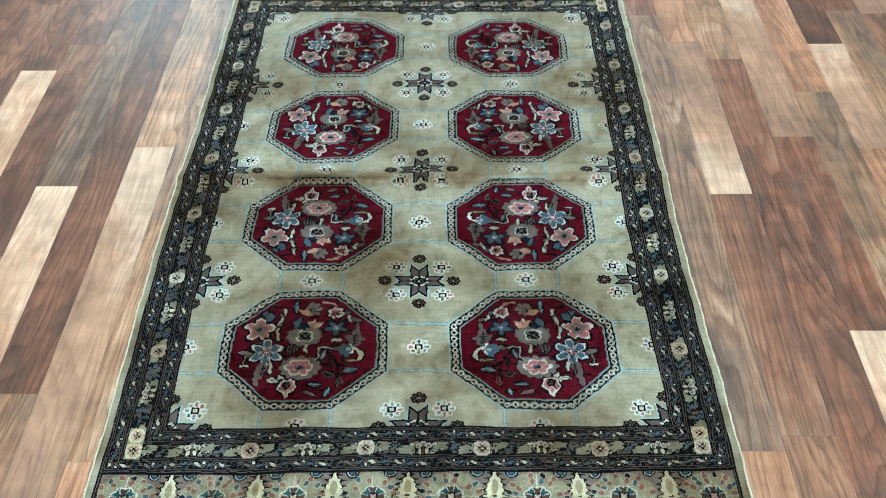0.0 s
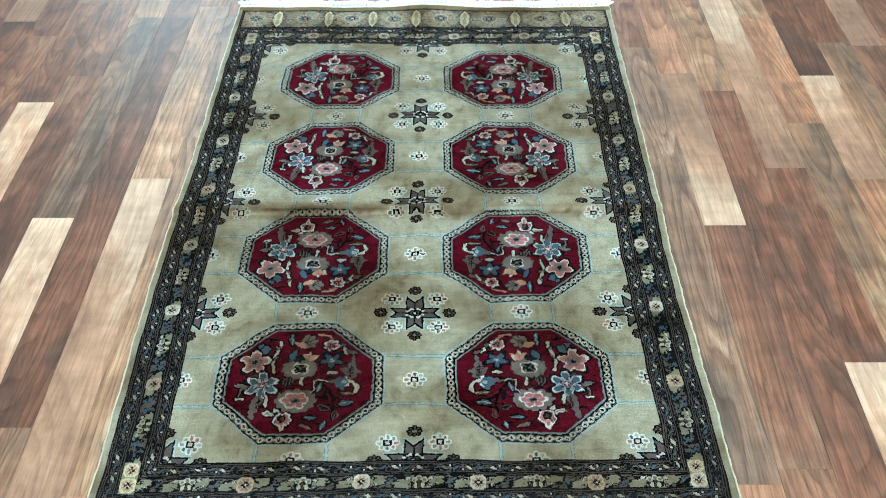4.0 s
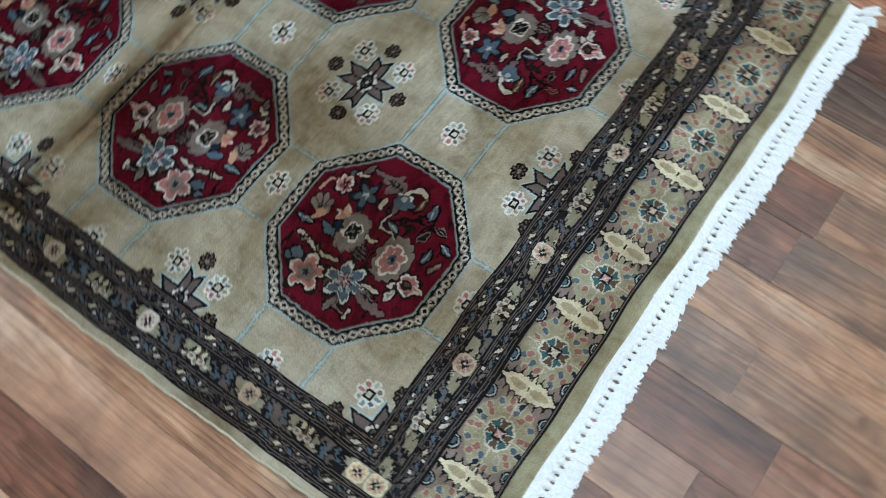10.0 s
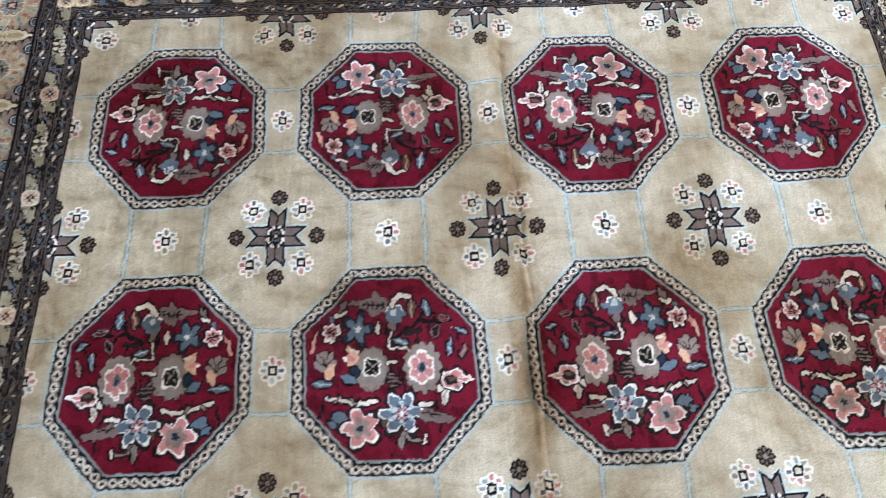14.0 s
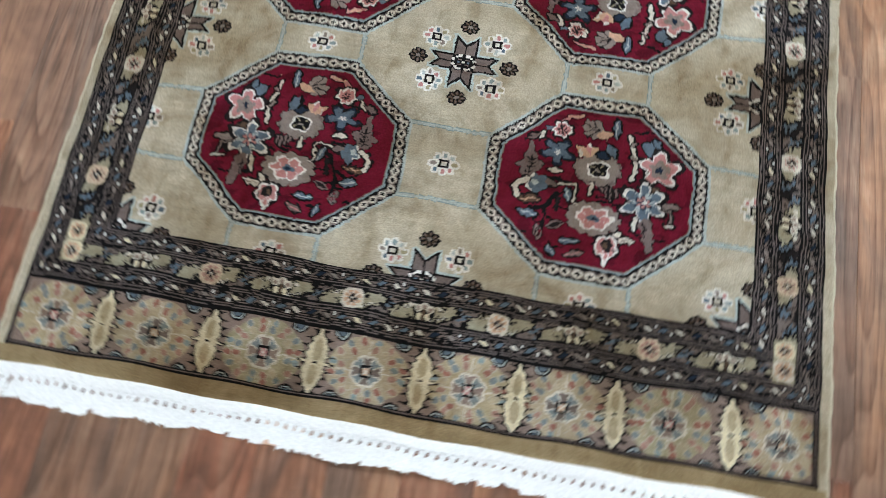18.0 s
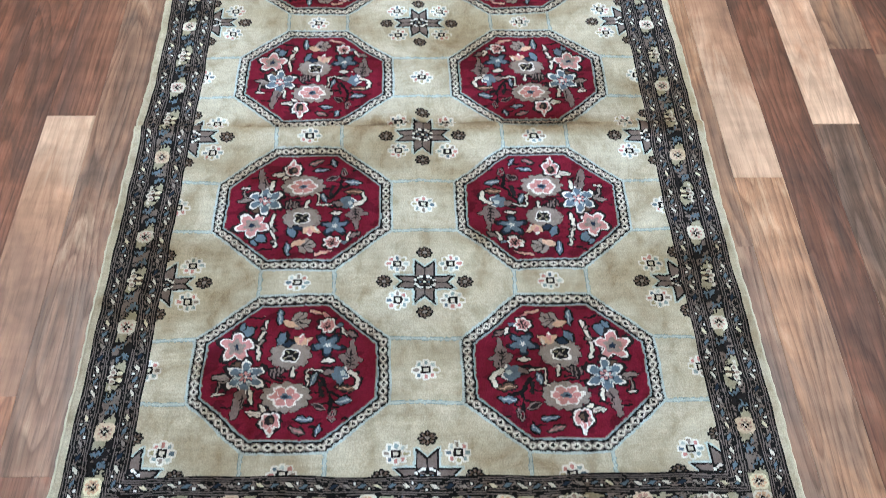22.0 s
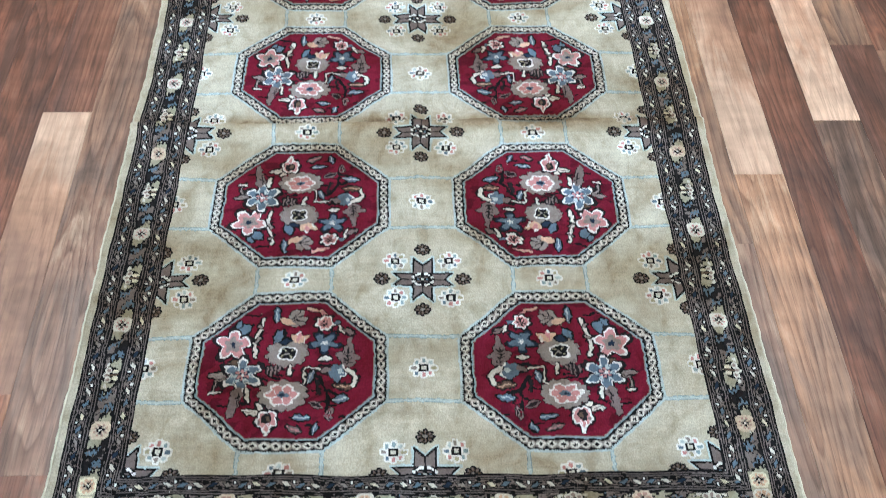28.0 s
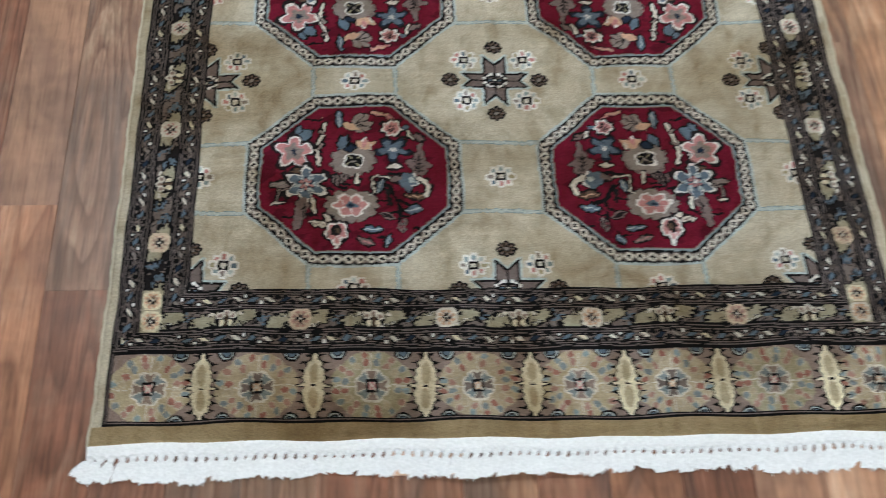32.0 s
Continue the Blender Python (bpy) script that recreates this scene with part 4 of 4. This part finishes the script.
def rug():
    base = new("rug")
    tagged(base, "khaki wool rug with crimson octagons and white fringe on laminate", "rug")
    vx, vy = np.meshgrid(np.arange(NX + 1) * PITCH - HALF_W, np.arange(NY + 1) * PITCH - HALF_L)
    level = np.zeros(len(DYES))
    for name, mm in (("black", -0.35), ("charcoal", -0.3), ("navy", -0.25), ("crimson", 0.1), ("cream", 0.15), ("white", 0.15)):
        level[DYE[name]] = mm / 1000
    cells = np.pad(level[dye], 1, mode="edge")
    relief = (cells[:-1, :-1] + cells[1:, :-1] + cells[:-1, 1:] + cells[1:, 1:]) / 4
    wild = np.random.RandomState(7)
    px, py = lay(vx, vy)
    pz = rise(vx, vy) + relief
    edge = np.minimum(HALF_W - np.abs(vx), HALF_L - np.abs(vy))
    pz = pz - 0.0040 * np.clip(1 - edge / 0.006, 0, 1) ** 2

    # brushed patches, where the pile lies flatter or steeper
    brush = 0 * vx
    for n, (a, b, c) in enumerate(((9, 4, 0.3), (-5, 11, 1.9), (17, 9, 4.0), (-13, 23, 0.8), (31, -19, 2.2), (27, 37, 5.1))):
        brush = brush + np.sin(a * vx + b * vy + c + 2.2 * np.sin(b * 0.7 * vx - a * 0.6 * vy + n)) / (1 + 0.35 * n)
    brush = 1 + 0.06 * brush

    def sheet(step):
        step = step * np.clip(brush + 0.13 * wild.normal(0, 1, px.shape), 0.35, 1.7)
        stir = wild.normal(0, 1, (3, *px.shape))
        return np.stack([px + 0.00020 * stir[0], py + 0.00016 * stir[1], pz + step + 0.00014 * stir[2]], -1)

    # every knot row has a high southern and a low northern edge, and a short riser to the next row
    places = np.concatenate([sheet(LEAN_OVER / 2).reshape(-1, 3), sheet(-LEAN_OVER / 2).reshape(-1, 3)])
    corner = np.arange(NY)[:, None] * (NX + 1) + np.arange(NX)
    low = corner + (NX + 1) * (NY + 1)
    ramps = np.stack([corner, corner + 1, low + NX + 2, low + NX + 1], -1)
    risers = np.stack([low, low + 1, corner + 1, corner], -1)
    quads = np.stack([ramps.reshape(-1, 4), risers.reshape(-1, 4)], 1)
    owners, dyes = owner.ravel(), dye.ravel()
    order = np.argsort(owners, kind="stable")
    cuts = np.searchsorted(owners[order], np.arange(len(PARTS) + 1))
    made = {}
    for n, (name, label, parent) in enumerate(PARTS):
        mine = order[cuts[n]:cuts[n + 1]]
        if not len(mine) and not any(p == n for *_, p in PARTS):
            continue
        me = bpy.data.meshes.new(name)
        used, index = np.unique(quads[mine].reshape(-1, 4), return_inverse=True)
        colours, slot = np.unique(np.repeat(dyes[mine], 2), return_inverse=True)
        me.vertices.add(len(used))
        me.vertices.foreach_set("co", places[used].astype(np.float32).ravel())
        me.loops.add(8 * len(mine))
        me.loops.foreach_set("vertex_index", index.ravel().astype(np.int32))
        me.polygons.add(2 * len(mine))
        me.polygons.foreach_set("loop_start", np.arange(0, 8 * len(mine), 4, dtype=np.int32))
        for k in colours:
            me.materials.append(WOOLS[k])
        me.polygons.foreach_set("material_index", slot.ravel().astype(np.int32))
        me.polygons.foreach_set("use_smooth", np.zeros(2 * len(mine), bool))
        me.update(calc_edges=True)
        made[n] = part(name, me, None, made.get(parent, base), label)
    return base


RUG = rug()


def rug_edges():
    """Backing slab, corded sides, woven white ends with knotted tassels."""
    b = bmesh.new()
    rows = np.linspace(-HALF_L + 0.002, HALF_L - 0.002, 60)
    cols = np.linspace(-HALF_W + 0.002, HALF_W - 0.002, 40)
    for lower in (True, False):
        grid = [[b.verts.new((*lay(x, y), max(0.001, float(rise(x, y)) - (0.0085 if lower else 0.0055)))) for x in cols] for y in rows]
        for j in range(len(rows) - 1):
            for i in range(len(cols) - 1):
                q = [grid[j][i], grid[j][i + 1], grid[j + 1][i + 1], grid[j + 1][i]]
                b.faces.new(q[::-1] if lower else q)
    part("backing", b, JUTE, RUG, "woven rug backing")
    for s in (-1, 1):
        b = bmesh.new()
        ring = []
        steps = 500
        for n in range(steps + 1):
            y = -HALF_L + 2 * HALF_L * n / steps
            x, yy = lay(s * (HALF_W + 0.0006), y)
            z = float(rise(s * HALF_W, y)) - 0.0042
            r = 0.0026 + 0.0002 * math.sin(n * 1.9)
            ring.append([b.verts.new((x + r * math.cos(a) + 0.0006 * math.sin(n * 0.7), yy, max(z, r) + r * math.sin(a))) for a in (k * math.pi / 4 for k in range(8))])
        for p, q in zip(ring, ring[1:]):
            for k in range(8):
                b.faces.new((p[k], p[(k + 1) % 8], q[(k + 1) % 8], q[k]))
        part("selvedge", b, CORD, RUG, "overcast pale khaki side cord")
    for s in (-1, 1):
        b = bmesh.new()
        cols = np.linspace(-HALF_W - 0.001, HALF_W + 0.001, 220)
        prof = ((-0.003, -0.0042), (0.000, -0.0034), (0.006, -0.0042), (0.012, -0.0046), (0.018, -0.0056), (0.0195, -0.008))
        lines = []
        for x in cols:
            z0 = float(rise(x, s * (HALF_L + 0.008)))
            lines.append([b.verts.new((*lay(x, s * (HALF_L + d + 0.0012 * math.sin(31 * x))), max(0.0012, z0 + h + 0.0003 * math.sin(x * 900)))) for d, h in prof])
        for p, q in zip(lines, lines[1:]):
            for k in range(len(prof) - 1):
                b.faces.new((p[k], q[k], q[k + 1], p[k + 1]) if s < 0 else (p[k + 1], q[k + 1], q[k], p[k]))
        fringe = part("fringe", b, COTTON, RUG, "white cotton end band with knotted tassels")
        dice = random.Random(11 + s)
        count = 88
        tassels = [tassel_mesh(random.Random(100 * s + k)) for k in range(8)]
        for n in range(count):
            x = -HALF_W + 2 * HALF_W * (n + 0.5) / count
            fan = 38 * (max(0, abs(x) / HALF_W - 0.93) / 0.07) * (1 if x > 0 else -1)
            wx, wy = lay(x, s * (HALF_L + 0.0185))
            z = max(0.004, float(rise(x, s * (HALF_L + 0.02))) - 0.0062)
            lift = 0.011 * math.exp(-((x - 0.03) / 0.17) ** 2) + 0.004 * max(0, math.sin(x * 21 + 1)) if s > 0 else 0.002 * max(0, math.sin(x * 17))
            long = 1 + 0.10 * math.sin(13 * x + s) + 0.05 * math.sin(41 * x)
            ob = part("tassel", tassels[dice.randrange(8)], None, fringe)
            ob.matrix_world = Matrix.Translation((float(wx), float(wy), z)) @ Matrix.Rotation((math.pi if s < 0 else 0) - s * radians(fan + dice.uniform(-7, 7) + 6), 4, "Z") @ Matrix.Rotation(-math.asin(min(0.5, max(0, z - 0.004 - lift) / 0.038)), 4, "X") @ Matrix.Diagonal((1, long * dice.uniform(0.88, 1.12), 1, 1))


def tassel_mesh(dice):
    """A knot that spreads into a ridged bundle of cotton threads with an uneven end, along +y."""
    b = bmesh.new()
    sides = 26
    wild = [dice.uniform(-1, 1) for _ in range(sides)]
    rings = []
    for y, wide, high, ridge in ((-0.004, 0.0050, 0.0016, 0), (0.000, 0.0060, 0.0036, 0.0), (0.004, 0.0055, 0.0036, 0.05), (0.0062, 0.0046, 0.0028, 0.12), (0.010, 0.0078, 0.0032, 0.20), (0.018, 0.0098, 0.0032, 0.22), (0.027, 0.0108, 0.0026, 0.26), (0.034, 0.0110, 0.0014, 0.3)):
        ring = []
        for k in range(sides):
            a = 2 * math.pi * k / sides
            r = 1 - ridge * (k % 2) + 0.10 * wild[k] * min(1, y / 0.02 + 0.2)
            tip = y + (0.0046 * wild[(3 * k) % sides] - 0.003 * (k % 2) if y > 0.03 else 0)
            ring.append(b.verts.new((wide * r * math.cos(a) + 0.0012 * wild[2] * (y / 0.03) ** 2, tip, high * r * math.sin(a) + 0.0006 * wild[5] * y / 0.03)))
        rings.append(ring)
    for p, q in zip(rings, rings[1:]):
        for k in range(sides):
            b.faces.new((p[k], q[k], q[(k + 1) % sides], p[(k + 1) % sides]))
    b.faces.new(rings[-1])
    bmesh.ops.recalc_face_normals(b, faces=b.faces)
    return mesh_of("tassel", b, COTTON)


rug_edges()

# ---- floor boards ----
BOARD, FIRST = 0.1085, -0.024
# strip: joints from south to north; the boards between them by tone
KNOWN = {
    -13: ((0.956,), ("brown", "pale")),
    -12: ((-0.9, 0.2), ("tan", "red", "red")),
    -11: ((-0.75, -0.28, 0.478), ("tan", "brown", "pale", "brown")),
    -10: ((-0.93, -0.30, 0.62), ("tan", "tan", "red", "red")),
    -9: ((-1.0, -0.046, 0.98), ("brown", "pale", "grey", "tan")),
    -8: ((-0.70, 0.977), ("tan", "brown", "red")),
    -7: ((-1.3, 0.114, 1.05), ("grey", "pale", "tan", "salmon")),
    -6: ((-0.861, 0.30), ("salmon", "tan", "grey")),
    -5: ((-1.36,), ("salmon", "grey")),
    -4: ((-1.12,), ("brown", "red")),
    -3: ((-1.62, -1.22, -0.6, 1.30), ("tan", "brown", "pale", "brown", "pale")),
    -2: ((-1.30,), ("red", "brown")),
    -1: ((-1.20,), ("tan", "grey")),
    0: ((-1.42, 1.5), ("brown", "tan", "grey")),
    1: ((-1.16,), ("tan", "red")),
    2: ((-1.18, 1.4), ("tan", "brown", "tan")),
    3: ((-1.33, 1.3), ("brown", "tan", "red")),
    4: ((-1.2, 1.6), ("red", "grey", "tan")),
    5: ((-0.9, 1.25), ("brown", "red", "red")),
    6: ((-0.835, 0.773), ("salmon", "grey", "brown")),
    7: ((-0.80, -0.082, 0.62), ("salmon", "red", "pale", "salmon")),
    8: ((-0.95, 0.523), ("tan", "brown", "tan")),
    9: ((-0.53, 0.15, 1.113), ("pale", "brown", "pale", "brown")),
    10: ((-0.62, 0.356, 0.95), ("red", "tan", "salmon", "tan")),
    11: ((-0.99, 0.10, 0.604), ("pale", "salmon", "pale", "brown")),
    12: ((-0.3, 0.797), ("brown", "tan", "brown")),
    13: ((-0.7, 0.25, 0.777), ("red", "brown", "red", "pale")),
}


def board_mesh(tone):
    """One board, a metre long, with eased edges."""
    w, h, e = BOARD / 2 - 0.0002, 0.0, 0.0006
    b = bmesh.new()
    outline = [(-w, -0.009), (-w, h - e), (-w + e, h), (w - e, h), (w, h - e), (w, -0.009)]
    a, c = ([b.verts.new((x, y, z)) for x, z in outline] for y in (-0.5, 0.5))
    for k in range(5):
        b.faces.new((a[k], c[k], c[k + 1], a[k + 1]))
    b.faces.new(a)
    b.faces.new(c[::-1])
    bmesh.ops.recalc_face_normals(b, faces=b.faces)
    return mesh_of("board_" + tone, b, WOODS[tone])


def lay_boards():
    meshes = {tone: board_mesh(tone) for tone in WOODS}
    dice = random.Random(5)
    far = {tone: [] for tone in WOODS}
    tones = ("red", "brown", "tan", "salmon", "grey", "red", "salmon", "pale")
    for k in range(-33, 33):
        x = FIRST + BOARD * (k + 0.5)
        joints, kinds = KNOWN.get(k, ((), (dice.choice(tones),)))
        joints, kinds = list(joints), list(kinds)
        if k not in KNOWN:
            joints = [dice.uniform(-0.5, 0.1)]
            kinds.append(dice.choice(tones))
        while joints[0] > Y0 + 0.5:
            joints.insert(0, joints[0] - dice.uniform(0.45, 0.95))
            kinds.insert(0, dice.choice(tones))
        while joints[-1] < Y1 - 0.5:
            joints.append(joints[-1] + dice.uniform(0.45, 0.95))
            kinds.append(dice.choice(tones))
        ends = [Y0, *joints, Y1]
        for y0, y1, tone in zip(ends, ends[1:], kinds):
            if abs(x) < 2.1 and y1 > -2.6 and y0 < 2.4:
                ob = part("board", meshes[tone], None, floor)
                ob.matrix_world = pose(x, (y0 + y1) / 2, dice.uniform(-0.00012, 0.00012), rz=180 if k == 7 else 0) @ Matrix.Diagonal((1, y1 - y0 - 0.0004, 1, 1))
            else:
                far[tone].append((x, y0, y1))
    for tone, spans in far.items():
        b = bmesh.new()
        for x, y0, y1 in spans:
            box(b, x - BOARD / 2 + 0.0003, x + BOARD / 2 - 0.0003, y0 + 0.0003, y1 - 0.0003, -0.009, 0)
        tagged(part("far_boards", b, WOODS[tone], floor, "laminate boards towards the walls"), kind="stuff")


lay_boards()

# ---- lamps ----
DIFFUSER = glow("lamp_diffuser", (0.94, 0.99, 1.0), 26.0)
FRAME = plaster("lamp_frame", (0.7, 0.7, 0.7))


def ceiling_lamp(x, y):
    lamp = new("ceiling_lamp")
    lamp.location = (x, y, TOP)
    tagged(lamp, "unseen ceiling lamp with bright diffuser, added to light the rug", "lamp", "ceiling lamps")
    b = bmesh.new()
    for s in ((-0.32, 0.32, -0.62, -0.60), (-0.32, 0.32, 0.60, 0.62), (-0.32, -0.30, -0.60, 0.60), (0.30, 0.32, -0.60, 0.60)):
        box(b, *s, -0.05, -0.001)
    part("frame", b, FRAME, lamp)
    b = bmesh.new()
    box(b, -0.299, 0.299, -0.599, 0.599, -0.04, -0.03)
    part("diffuser", b, DIFFUSER, lamp, "bright milky diffuser")
    return lamp


# unseen lamps, added to balance the light; only the first copy follows floor sheen
first = ceiling_lamp(0.3, -1.1)
for x, y in ((-1.45, -1.0), (1.5, -0.9), (-0.6, 3.0), (-0.4, 5.0), (-3.0, 6.6), (0.0, 7.0)):
    copy_thing(first, pose(x, y, TOP))
area_light("window_daylight", ((WIN[0] + WIN[1]) / 2, Y1 + 0.1, (WIN[2] + WIN[3]) / 2), (0, 0, 0.9), WIN[1] - WIN[0], WIN[3] - WIN[2], 320, (0.84, 0.93, 1.0))
